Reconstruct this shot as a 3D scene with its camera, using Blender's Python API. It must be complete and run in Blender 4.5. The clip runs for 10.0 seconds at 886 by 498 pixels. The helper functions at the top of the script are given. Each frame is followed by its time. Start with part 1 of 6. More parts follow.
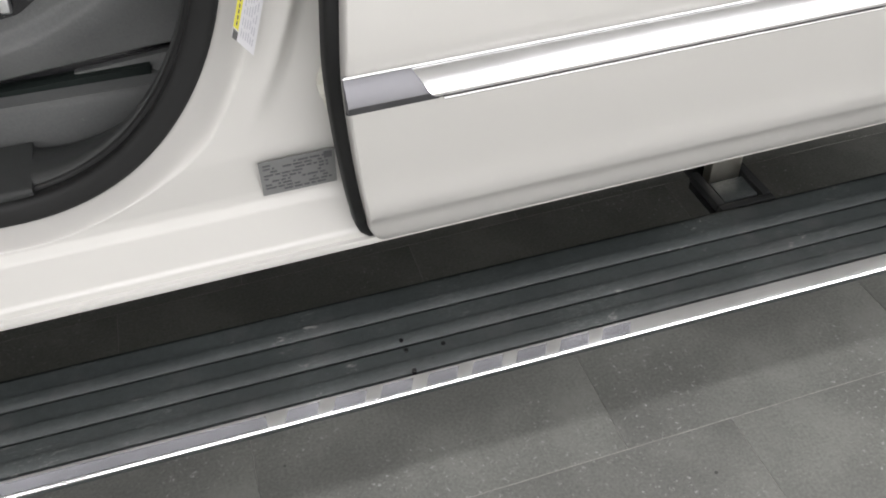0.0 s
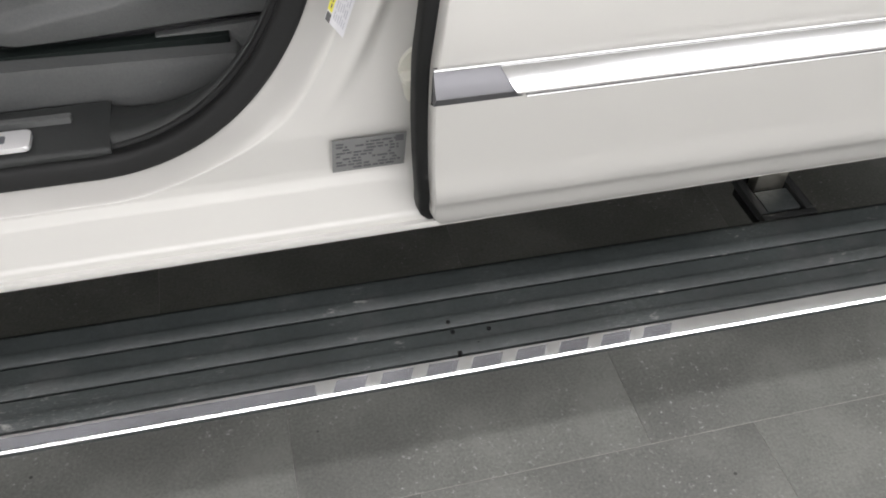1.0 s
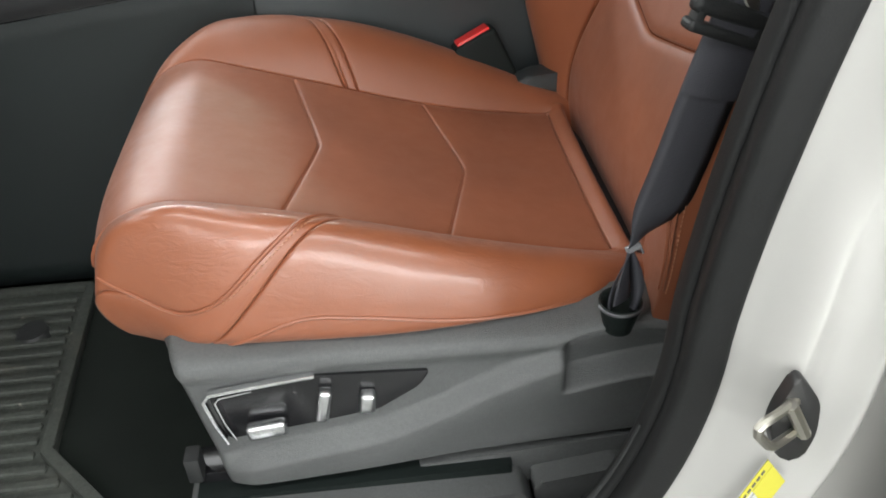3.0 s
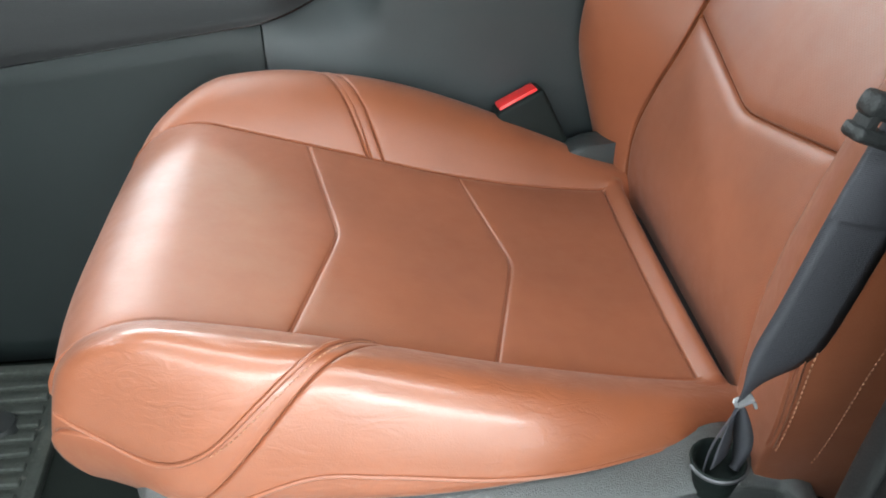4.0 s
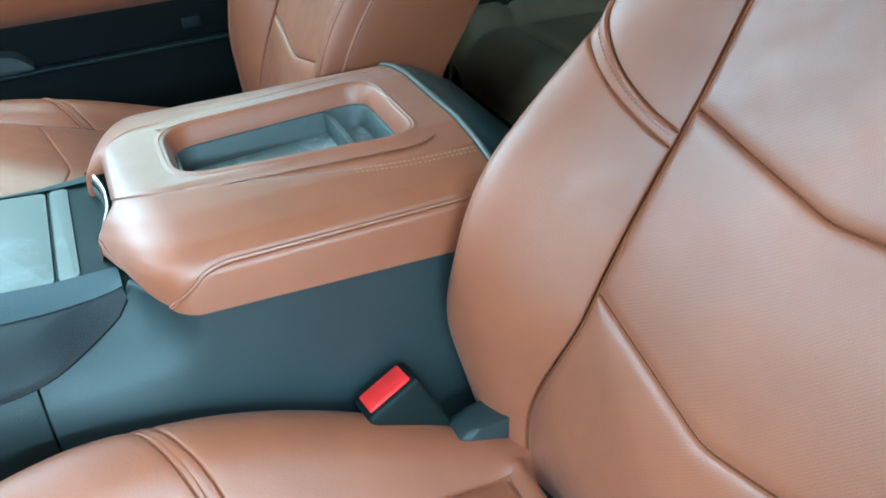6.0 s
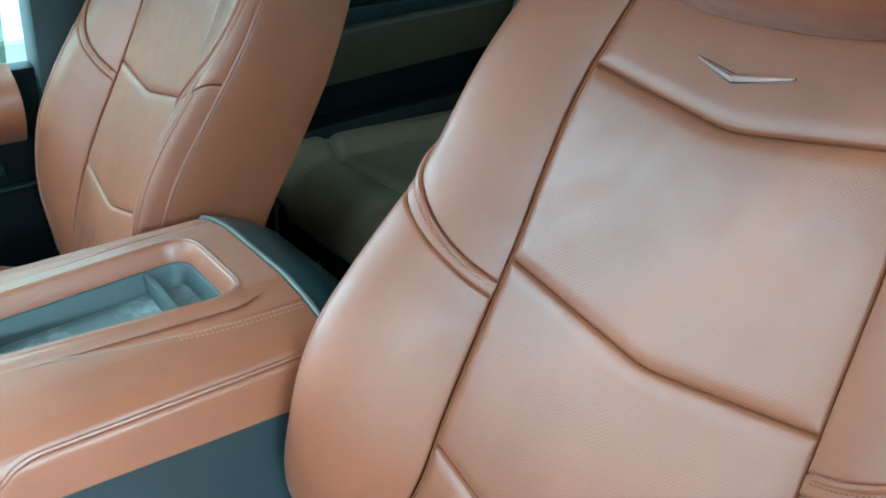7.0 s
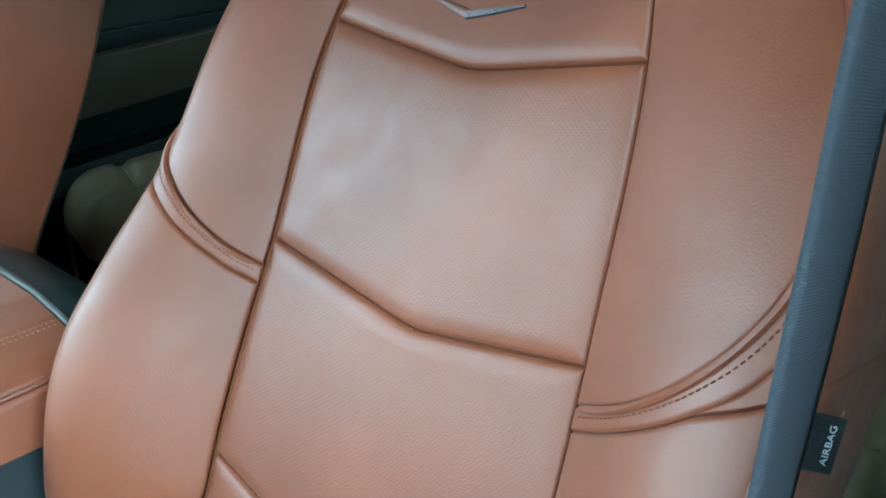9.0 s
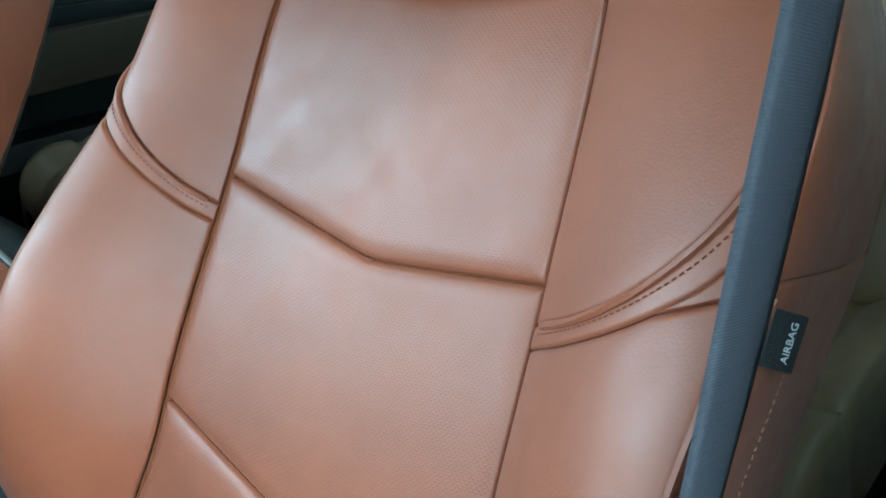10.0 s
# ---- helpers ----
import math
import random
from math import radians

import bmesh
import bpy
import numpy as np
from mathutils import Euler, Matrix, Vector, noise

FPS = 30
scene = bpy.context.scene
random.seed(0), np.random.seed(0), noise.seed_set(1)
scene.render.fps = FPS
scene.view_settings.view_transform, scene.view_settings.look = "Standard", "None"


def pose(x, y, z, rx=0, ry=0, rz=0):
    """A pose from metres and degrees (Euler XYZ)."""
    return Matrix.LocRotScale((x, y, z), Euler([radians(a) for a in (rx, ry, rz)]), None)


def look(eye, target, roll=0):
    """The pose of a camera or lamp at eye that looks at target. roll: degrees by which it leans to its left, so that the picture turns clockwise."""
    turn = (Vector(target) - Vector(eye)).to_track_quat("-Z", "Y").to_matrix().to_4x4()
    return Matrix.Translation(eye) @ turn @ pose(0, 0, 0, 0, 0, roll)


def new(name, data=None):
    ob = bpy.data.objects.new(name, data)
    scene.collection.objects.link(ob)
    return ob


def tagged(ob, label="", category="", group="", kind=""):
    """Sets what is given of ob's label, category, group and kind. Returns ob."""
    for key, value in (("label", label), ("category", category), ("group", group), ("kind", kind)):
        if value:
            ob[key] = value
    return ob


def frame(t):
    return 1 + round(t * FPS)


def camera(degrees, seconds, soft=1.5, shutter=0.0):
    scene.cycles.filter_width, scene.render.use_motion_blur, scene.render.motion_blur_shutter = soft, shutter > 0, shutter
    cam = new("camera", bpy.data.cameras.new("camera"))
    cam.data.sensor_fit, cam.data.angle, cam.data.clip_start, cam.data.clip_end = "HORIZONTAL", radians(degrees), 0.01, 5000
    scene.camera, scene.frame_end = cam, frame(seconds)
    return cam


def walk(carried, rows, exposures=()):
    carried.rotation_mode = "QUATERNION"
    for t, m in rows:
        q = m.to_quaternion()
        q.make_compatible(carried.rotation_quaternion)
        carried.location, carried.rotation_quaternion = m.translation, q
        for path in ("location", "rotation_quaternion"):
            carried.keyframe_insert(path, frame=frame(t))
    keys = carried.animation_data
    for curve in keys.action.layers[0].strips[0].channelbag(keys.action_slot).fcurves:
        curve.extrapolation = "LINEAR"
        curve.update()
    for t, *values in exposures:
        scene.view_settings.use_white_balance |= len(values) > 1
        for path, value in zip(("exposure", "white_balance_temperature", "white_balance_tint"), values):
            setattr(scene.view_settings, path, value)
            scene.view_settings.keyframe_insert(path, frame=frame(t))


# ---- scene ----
cam = camera(55.5, 10.0, 1.8)

PATH = [
    (0, (-0.137, -0.832, 1.235), (0.254, 0.568, -0.138), -2.7),
    (0.5, (-0.197, -0.832, 1.256), (0.194, 0.537, -0.15), 0.0),
    (1, (-0.213, -0.819, 1.272), (0.163, 0.537, -0.15), 2.1),
    (1.5, (-0.249, -0.716, 1.329), (0.02, 0.664, -0.094), 0.1),
    (2, (-0.291, -0.594, 1.376), (-0.137, 0.883, 0.037), -2.2),
    (2.5, (-0.333, -0.485, 1.383), (-0.202, 1.119, 0.196), -2.4),
    (2.7, (-0.337, -0.43, 1.37), (-0.211, 1.19, 0.204), -3.4),
    (3.8, (-0.368, -0.174, 1.359), (-0.226, 1.441, 0.188), -0.7),
    (4, (-0.361, -0.152, 1.337), (-0.243, 1.5, 0.216), -1.8),
    (4.5, (-0.37, -0.012, 1.346), (-0.229, 1.64, 0.227), -1.5),
    (5, (-0.386, 0.072, 1.378), (-0.198, 1.722, 0.263), -1.8),
    (5.5, (-0.399, 0.151, 1.442), (0.018, 1.724, 0.279), -3.3),
    (6, (-0.382, 0.184, 1.493), (0.265, 1.72, 0.388), -2.8),
    (6.2, (-0.384, 0.189, 1.504), (0.368, 1.717, 0.455), -2.3),
    (7.3, (-0.352, 0.195, 1.536), (0.766, 1.613, 0.675), -0.6),
    (7.5, (-0.343, 0.187, 1.535), (0.818, 1.581, 0.692), -0.6),
    (8, (-0.322, 0.168, 1.524), (0.915, 1.495, 0.681), -0.8),
    (8.5, (-0.304, 0.163, 1.505), (0.982, 1.438, 0.655), -2.6),
    (9, (-0.296, 0.167, 1.466), (1.028, 1.411, 0.629), -2.6),
    (9.5, (-0.298, 0.16, 1.443), (1.048, 1.387, 0.617), -2.3),
    (10, (-0.301, 0.157, 1.412), (1.079, 1.35, 0.592), -1.0),
]

# the camera opens up and cools its white balance as it leans into the car
EXPOSURES = [(0.0, -0.57, 6280, 14), (1.5, -0.57, 6260, 14), (2.0, -0.68, 6240, 13), (2.5, -0.42, 6240, 12), (3.8, 0.66, 5850, 2), (4.1, 0.78, 5600, 0), (4.5, 1.02, 4780, -10), (5.2, 1.27, 4350, -19),
             (5.5, 1.35, 4170, -21), (6.2, 1.36, 4080, -23), (7.5, 1.50, 3970, -29), (8.1, 1.58, 3940, -28), (8.5, 1.36, 4080, -24), (9.0, 1.22, 4230, -20), (10.0, 1.17, 4400, -16)]
walk(cam, [(t, look(eye, target, roll)) for t, eye, target, roll in PATH], EXPOSURES)
LAMP_WATTS = 135

# ---- light ----
world = bpy.data.worlds.new("world")
scene.world = world
world.use_nodes = True
world.node_tree.nodes["Background"].inputs[0].default_value = (0.75, 0.8, 0.85, 1)
world.node_tree.nodes["Background"].inputs[1].default_value = 0.15


def ceiling_lamp(x, y, sx, sy, watts):
    d = bpy.data.lights.new("ceiling_lamp", "AREA")
    d.shape, d.size, d.size_y, d.energy, d.color = "RECTANGLE", sx, sy, watts, (1.0, 0.98, 0.95)
    o = new("ceiling_lamp", d)
    o.matrix_world = pose(x, y, 2.86, 0, 0, 0)
    return o


for lx, ly, k in ((-3.4, -3.9, 0.75), (0.0, -3.9, 1.8), (3.4, -3.9, 1.9), (-4.4, 0.2, 0.25), (-4.4, 2.2, 0.4), (0.4, 0.9, 0.5), (3.6, 0.9, 0.5), (-2.2, 4.4, 1.5), (1.4, 4.4, 2.0)):
    ceiling_lamp(lx, ly, 3.2 if abs(ly) > 3 else 1.8, 0.6, LAMP_WATTS * k)
ceiling_lamp(-0.2, -0.75, 4.2, 0.18, LAMP_WATTS * 0.36)
ceiling_lamp(-1.6, 2.3, 3.4, 0.9, LAMP_WATTS * 0.34)


# ---- materials ----
def nodes_of(name):
    m = bpy.data.materials.new(name)
    m.use_nodes = True
    t = m.node_tree
    return m, t, t.nodes["Principled BSDF"]


def node(t, kind, **inputs):
    n = t.nodes.new(kind)
    for k, v in inputs.items():
        n.inputs[k.replace("_", " ")].default_value = v
    return n


def surface(name, colour, rough=0.5, metal=0.0, coat=0.0, vary=0.12, vary_scale=6.0, grain=0.0, grain_scale=400.0,
            stain=None, stain_scale=2.5, rough_vary=0.1, sheen=0.0, bump2=0.0, bump2_scale=30.0, kind="noise", coord="Object", coat_rough=0.04, fleck=0.0, fleck_scale=160.0):
    """A general painted, moulded or woven surface: two scales of colour change, fine relief, uneven gloss."""
    m, t, b = nodes_of(name)
    tc = t.nodes.new("ShaderNodeTexCoord")
    big = node(t, "ShaderNodeTexNoise", Scale=vary_scale, Detail=4.0)
    t.links.new(tc.outputs[coord], big.inputs["Vector"])
    ramp = t.nodes.new("ShaderNodeMapRange")
    ramp.inputs["From Min"].default_value, ramp.inputs["From Max"].default_value = 0.3, 0.7
    ramp.inputs["To Min"].default_value, ramp.inputs["To Max"].default_value = 1 - vary, 1 + vary
    t.links.new(big.outputs["Fac"], ramp.inputs["Value"])
    mul = t.nodes.new("ShaderNodeVectorMath")
    mul.operation = "SCALE"
    mul.inputs[0].default_value = colour
    t.links.new(ramp.outputs["Result"], mul.inputs["Scale"])
    out = mul.outputs["Vector"]
    if fleck:
        fn = node(t, "ShaderNodeTexNoise", Scale=fleck_scale, Detail=4.0, Roughness=0.7)
        t.links.new(tc.outputs[coord], fn.inputs["Vector"])
        fr = t.nodes.new("ShaderNodeMapRange")
        fr.inputs["From Min"].default_value, fr.inputs["From Max"].default_value = 0.3, 0.7
        fr.inputs["To Min"].default_value, fr.inputs["To Max"].default_value = 1 - fleck, 1 + fleck
        t.links.new(fn.outputs["Fac"], fr.inputs["Value"])
        fm = t.nodes.new("ShaderNodeVectorMath")
        fm.operation = "SCALE"
        t.links.new(out, fm.inputs[0])
        t.links.new(fr.outputs["Result"], fm.inputs["Scale"])
        out = fm.outputs["Vector"]
    if stain:
        sn = node(t, "ShaderNodeTexNoise", Scale=stain_scale, Detail=8.0, Roughness=0.7)
        t.links.new(tc.outputs[coord], sn.inputs["Vector"])
        sr = t.nodes.new("ShaderNodeMapRange")
        sr.inputs["From Min"].default_value, sr.inputs["From Max"].default_value = 0.52, 0.75
        t.links.new(sn.outputs["Fac"], sr.inputs["Value"])
        mix = t.nodes.new("ShaderNodeMix")
        mix.data_type = "RGBA"
        t.links.new(sr.outputs["Result"], mix.inputs["Factor"])
        t.links.new(out, mix.inputs["A"])
        mix.inputs["B"].default_value = (*stain, 1)
        out = mix.outputs["Result"]
    t.links.new(out, b.inputs["Base Color"])
    rr = t.nodes.new("ShaderNodeMapRange")
    rr.inputs["To Min"].default_value, rr.inputs["To Max"].default_value = max(0.0, rough - rough_vary), min(1.0, rough + rough_vary)
    t.links.new(big.outputs["Fac"], rr.inputs["Value"])
    t.links.new(rr.outputs["Result"], b.inputs["Roughness"])
    b.inputs["Metallic"].default_value = metal
    b.inputs["Coat Weight"].default_value = coat
    b.inputs["Coat Roughness"].default_value = coat_rough
    b.inputs["Sheen Weight"].default_value = sheen
    normal = None
    for amount, size, dist in ((bump2, bump2_scale, 0.004), (grain, grain_scale, 0.0006)):
        if amount:
            if kind == "cells" and size == grain_scale:
                g = node(t, "ShaderNodeTexVoronoi", Scale=size)
                src = g.outputs["Distance"]
            else:
                g = node(t, "ShaderNodeTexNoise", Scale=size, Detail=3.0)
                src = g.outputs["Fac"]
            t.links.new(tc.outputs[coord], g.inputs["Vector"])
            bp = node(t, "ShaderNodeBump", Strength=amount, Distance=dist)
            t.links.new(src, bp.inputs["Height"])
            if normal:
                t.links.new(normal, bp.inputs["Normal"])
            normal = bp.outputs["Normal"]
    if normal:
        t.links.new(normal, b.inputs["Normal"])
    return m


LEATHER = (0.245, 0.073, 0.027)


def leather(name, colour, perforated=False, rough=0.46, crease=0.0, coat=(0.38, 0.44)):
    """Grained hide: faint creases and pores, with rows of punched holes where it is perforated."""
    m, t, b = nodes_of(name)
    tc = t.nodes.new("ShaderNodeTexCoord")
    big = node(t, "ShaderNodeTexNoise", Scale=7.0, Detail=5.0)
    fine = node(t, "ShaderNodeTexVoronoi", Scale=700.0)
    wear = node(t, "ShaderNodeTexNoise", Scale=38.0, Detail=6.0, Roughness=0.65)
    fold = node(t, "ShaderNodeTexNoise", Scale=16.0, Detail=4.0, Distortion=1.2)
    for n in (big, fine, wear, fold):
        t.links.new(tc.outputs["Object"], n.inputs["Vector"])
    tone = t.nodes.new("ShaderNodeMapRange")
    tone.inputs["From Min"].default_value, tone.inputs["From Max"].default_value = 0.3, 0.7
    tone.inputs["To Min"].default_value, tone.inputs["To Max"].default_value = 0.88, 1.12
    t.links.new(big.outputs["Fac"], tone.inputs["Value"])
    mul = t.nodes.new("ShaderNodeVectorMath")
    mul.operation = "SCALE"
    mul.inputs[0].default_value = colour
    t.links.new(tone.outputs["Result"], mul.inputs["Scale"])
    out = mul.outputs["Vector"]
    rr = t.nodes.new("ShaderNodeMapRange")
    rr.inputs["From Min"].default_value, rr.inputs["From Max"].default_value = 0.35, 0.65
    rr.inputs["To Min"].default_value, rr.inputs["To Max"].default_value = rough - 0.07, rough + 0.09
    t.links.new(wear.outputs["Fac"], rr.inputs["Value"])
    t.links.new(rr.outputs["Result"], b.inputs["Roughness"])
    b.inputs["Coat Weight"].default_value, b.inputs["Coat Roughness"].default_value = coat
    b.inputs["Specular IOR Level"].default_value = 0.6
    b.inputs["Sheen Weight"].default_value, b.inputs["Sheen Roughness"].default_value = 0.07, 0.5
    b1 = node(t, "ShaderNodeBump", Strength=0.14, Distance=0.003)
    t.links.new(fold.outputs["Fac"], b1.inputs["Height"])
    b2 = node(t, "ShaderNodeBump", Strength=0.18, Distance=0.0005)
    t.links.new(fine.outputs["Distance"], b2.inputs["Height"])
    t.links.new(b1.outputs["Normal"], b2.inputs["Normal"])
    last = b2
    if crease:
        # soft worn folds, in patches
        mpc = t.nodes.new("ShaderNodeMapping")
        mpc.inputs["Rotation"].default_value = (0.3, 0.5, 0.6)
        mpc.inputs["Scale"].default_value = (0.45, 1.5, 1.2)
        t.links.new(tc.outputs["Object"], mpc.inputs["Vector"])
        cn = node(t, "ShaderNodeTexNoise", Scale=62.0, Detail=2.5, Roughness=0.55, Distortion=1.6)
        t.links.new(mpc.outputs["Vector"], cn.inputs["Vector"])
        area = node(t, "ShaderNodeTexNoise", Scale=8.0, Detail=1.0)
        t.links.new(tc.outputs["Object"], area.inputs["Vector"])
        am = t.nodes.new("ShaderNodeMapRange")
        am.interpolation_type = "SMOOTHSTEP"
        am.inputs["From Min"].default_value, am.inputs["From Max"].default_value = 0.40, 0.62
        t.links.new(area.outputs["Fac"], am.inputs["Value"])
        cm = t.nodes.new("ShaderNodeMath")
        cm.operation = "MULTIPLY"
        t.links.new(cn.outputs["Fac"], cm.inputs[0])
        t.links.new(am.outputs["Result"], cm.inputs[1])
        b4 = node(t, "ShaderNodeBump", Strength=crease, Distance=0.002)
        t.links.new(cm.outputs["Value"], b4.inputs["Height"])
        t.links.new(last.outputs["Normal"], b4.inputs["Normal"])
        last = b4
    if perforated:
        # holes on a staggered lattice, 2.6 mm apart, laid along the panel's own directions
        mp = t.nodes.new("ShaderNodeMapping")
        mp.inputs["Rotation"].default_value = (0, 0, radians(45))
        t.links.new(tc.outputs["UV"], mp.inputs["Vector"])
        sc = t.nodes.new("ShaderNodeVectorMath")
        sc.operation = "MULTIPLY"
        sc.inputs[1].default_value = (1 / 0.0026, 1 / 0.0026, 1 / 0.0026)
        t.links.new(mp.outputs["Vector"], sc.inputs[0])
        fr = t.nodes.new("ShaderNodeVectorMath")
        fr.operation = "FRACTION"
        t.links.new(sc.outputs["Vector"], fr.inputs[0])
        di = t.nodes.new("ShaderNodeVectorMath")
        di.operation = "DISTANCE"
        di.inputs[1].default_value = (0.5, 0.5, 0.0)
        t.links.new(fr.outputs["Vector"], di.inputs[0])
        hole = t.nodes.new("ShaderNodeMapRange")
        hole.inputs["From Min"].default_value, hole.inputs["From Max"].default_value = 0.16, 0.34
        t.links.new(di.outputs["Value"], hole.inputs["Value"])
        b3 = node(t, "ShaderNodeBump", Strength=0.2, Distance=0.0005)
        t.links.new(hole.outputs["Result"], b3.inputs["Height"])
        t.links.new(last.outputs["Normal"], b3.inputs["Normal"])
        last = b3
        hm = t.nodes.new("ShaderNodeMapRange")
        hm.inputs["To Min"].default_value, hm.inputs["To Max"].default_value = 0.91, 1.0
        t.links.new(hole.outputs["Result"], hm.inputs["Value"])
        mul2 = t.nodes.new("ShaderNodeVectorMath")
        mul2.operation = "SCALE"
        t.links.new(out, mul2.inputs[0])
        t.links.new(hm.outputs["Result"], mul2.inputs["Scale"])
        out = mul2.outputs["Vector"]
    t.links.new(out, b.inputs["Base Color"])
    t.links.new(last.outputs["Normal"], b.inputs["Normal"])
    return m


M_LEATHER = leather("brown_leather", LEATHER)
M_BOLSTER = leather("creased_brown_leather", LEATHER, False, 0.44, 0.6, (0.85, 0.24))
M_LID = leather("polished_brown_leather", LEATHER, False, 0.44, 0.0, (0.85, 0.40))
M_PERF = leather("perforated_brown_leather", LEATHER, True, 0.45)
# Same brown leather, with the greenish light of the tinted glass in its colour.
M_REAR = leather("green_lit_leather", (0.27, 0.195, 0.105))
M_THREAD = surface("tan_thread", (0.42, 0.20, 0.115), 0.7, vary=0.1, grain=0.3)
M_THREAD_DARK = surface("brown_thread", (0.19, 0.068, 0.034), 0.75, vary=0.1, grain=0.3)
# Dark browns for seam grooves: the shade in them is put into the colour.
M_SEAM_SHADE = surface("seam_shade_dark", (0.115, 0.034, 0.012), 0.8, vary=0.1)
M_SEAM_SHADE_MID = surface("seam_shade_brown", (0.19, 0.062, 0.025), 0.75, vary=0.1)
M_BADGE = surface("bright_badge_metal", (0.9, 0.9, 0.92), 0.2, metal=0.9, vary=0.03)
M_PAINT = surface("white_pearl_paint", (0.56, 0.552, 0.525), 0.3, coat=0.8, vary=0.015, vary_scale=3, rough_vary=0.03, coat_rough=0.2)
M_PLASTIC = surface("charcoal_grained_plastic", (0.021, 0.0228, 0.0223), 0.5, vary=0.1, fleck=0.14, fleck_scale=300.0, grain=0.8, grain_scale=900, kind="cells")
M_SHIELD = surface("grey_grained_plastic", (0.090, 0.093, 0.092), 0.42, vary=0.1, fleck=0.14, fleck_scale=300.0, grain=0.8, grain_scale=900, kind="cells")
M_PLASTIC_DARK = surface("black_grained_plastic", (0.018, 0.019, 0.019), 0.55, vary=0.15, grain=0.5, grain_scale=700, kind="cells")
M_GLOSS = surface("gloss_black_plastic", (0.01, 0.01, 0.011), 0.18, vary=0.1)
M_RUBBER = surface("black_rubber_seal", (0.008, 0.0084, 0.0084), 0.6, vary=0.15, grain=0.4, grain_scale=500, bump2=0.1)
M_RUBBER.node_tree.nodes["Principled BSDF"].inputs["Specular IOR Level"].default_value = 0.35
M_CARPET = surface("black_carpet", (0.008, 0.0105, 0.0085), 0.95, vary=0.3, grain=0.9, grain_scale=1200, sheen=0.05)
M_CARPET.node_tree.nodes["Principled BSDF"].inputs["Specular IOR Level"].default_value = 0.1
M_MAT = surface("ribbed_rubber_mat", (0.034, 0.038, 0.032), 0.75, vary=0.2, grain=0.4, stain=(0.075, 0.072, 0.058), stain_scale=9, fleck=0.3)
M_CHROME = surface("chrome", (0.86, 0.86, 0.87), 0.17, metal=1.0, vary=0.03, rough_vary=0.04)
M_EDGE = surface("dark_chrome", (0.7, 0.7, 0.72), 0.09, metal=1.0, vary=0.1, rough_vary=0.05)
M_TIP_DARK = surface("etched_metal", (0.19, 0.19, 0.205), 0.22, metal=0.95, vary=0.1)
M_SATIN = surface("satin_chrome", (0.72, 0.73, 0.74), 0.25, metal=1.0, vary=0.05)
M_STEEL = surface("zinc_steel", (0.55, 0.53, 0.47), 0.35, metal=1.0, vary=0.15, vary_scale=30)
for m in (M_SEAM_SHADE, M_SEAM_SHADE_MID, M_THREAD_DARK):
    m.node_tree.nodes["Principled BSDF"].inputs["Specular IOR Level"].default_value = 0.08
M_STEP = surface("black_step_plastic", (0.034, 0.040, 0.040), 0.45, vary=0.2, grain=0.7, grain_scale=900, stain=(0.06, 0.062, 0.062), stain_scale=14, fleck=0.25, fleck_scale=120.0)
M_KICK = surface("black_lower_console", (0.007, 0.0105, 0.0095), 0.55, vary=0.15, grain=0.5, grain_scale=1100, kind="cells")
M_CONSOLE = surface("black_soft_console", (0.027, 0.033, 0.034), 0.36, vary=0.12, grain=0.5, grain_scale=1100, kind="cells")
M_KICK.node_tree.nodes["Principled BSDF"].inputs["Specular IOR Level"].default_value = 0.2
# Console plastic darkened for the front panel: its shade is in the colour.
M_CONSOLE_SHADED = surface("shaded_console_panel", (0.0095, 0.0138, 0.0135), 0.5, vary=0.15, grain=0.5, grain_scale=1100, kind="cells")
M_RAIL_TOP = surface("teal_black_rail", (0.017, 0.0265, 0.030), 0.5, vary=0.12, grain=0.5, grain_scale=1100, kind="cells")
M_RAIL = surface("warm_black_rail", (0.0115, 0.0116, 0.012), 0.45, vary=0.15, grain=0.5, grain_scale=1100, kind="cells")
M_RAIL.node_tree.nodes["Principled BSDF"].inputs["Specular IOR Level"].default_value = 0.3
M_CARD = surface("black_door_card", (0.003, 0.0034, 0.0034), 0.7, vary=0.15, grain=0.3)
M_CARD.node_tree.nodes["Principled BSDF"].inputs["Specular IOR Level"].default_value = 0.1
M_DECK = surface("grey_console_deck", (0.125, 0.118, 0.10), 0.6, vary=0.12, grain=0.2, stain=(0.2, 0.2, 0.19), stain_scale=12)
M_CAP = surface("teal_black_soft_cap", (0.022, 0.036, 0.037), 0.32, vary=0.12, grain=0.4, grain_scale=1100, kind="cells")
M_OLIVE = surface("dark_olive_trim", (0.075, 0.056, 0.034), 0.5, vary=0.12, grain=0.4, grain_scale=900, kind="cells")
M_RED = surface("red_button_plastic", (0.72, 0.02, 0.02), 0.35, vary=0.05)
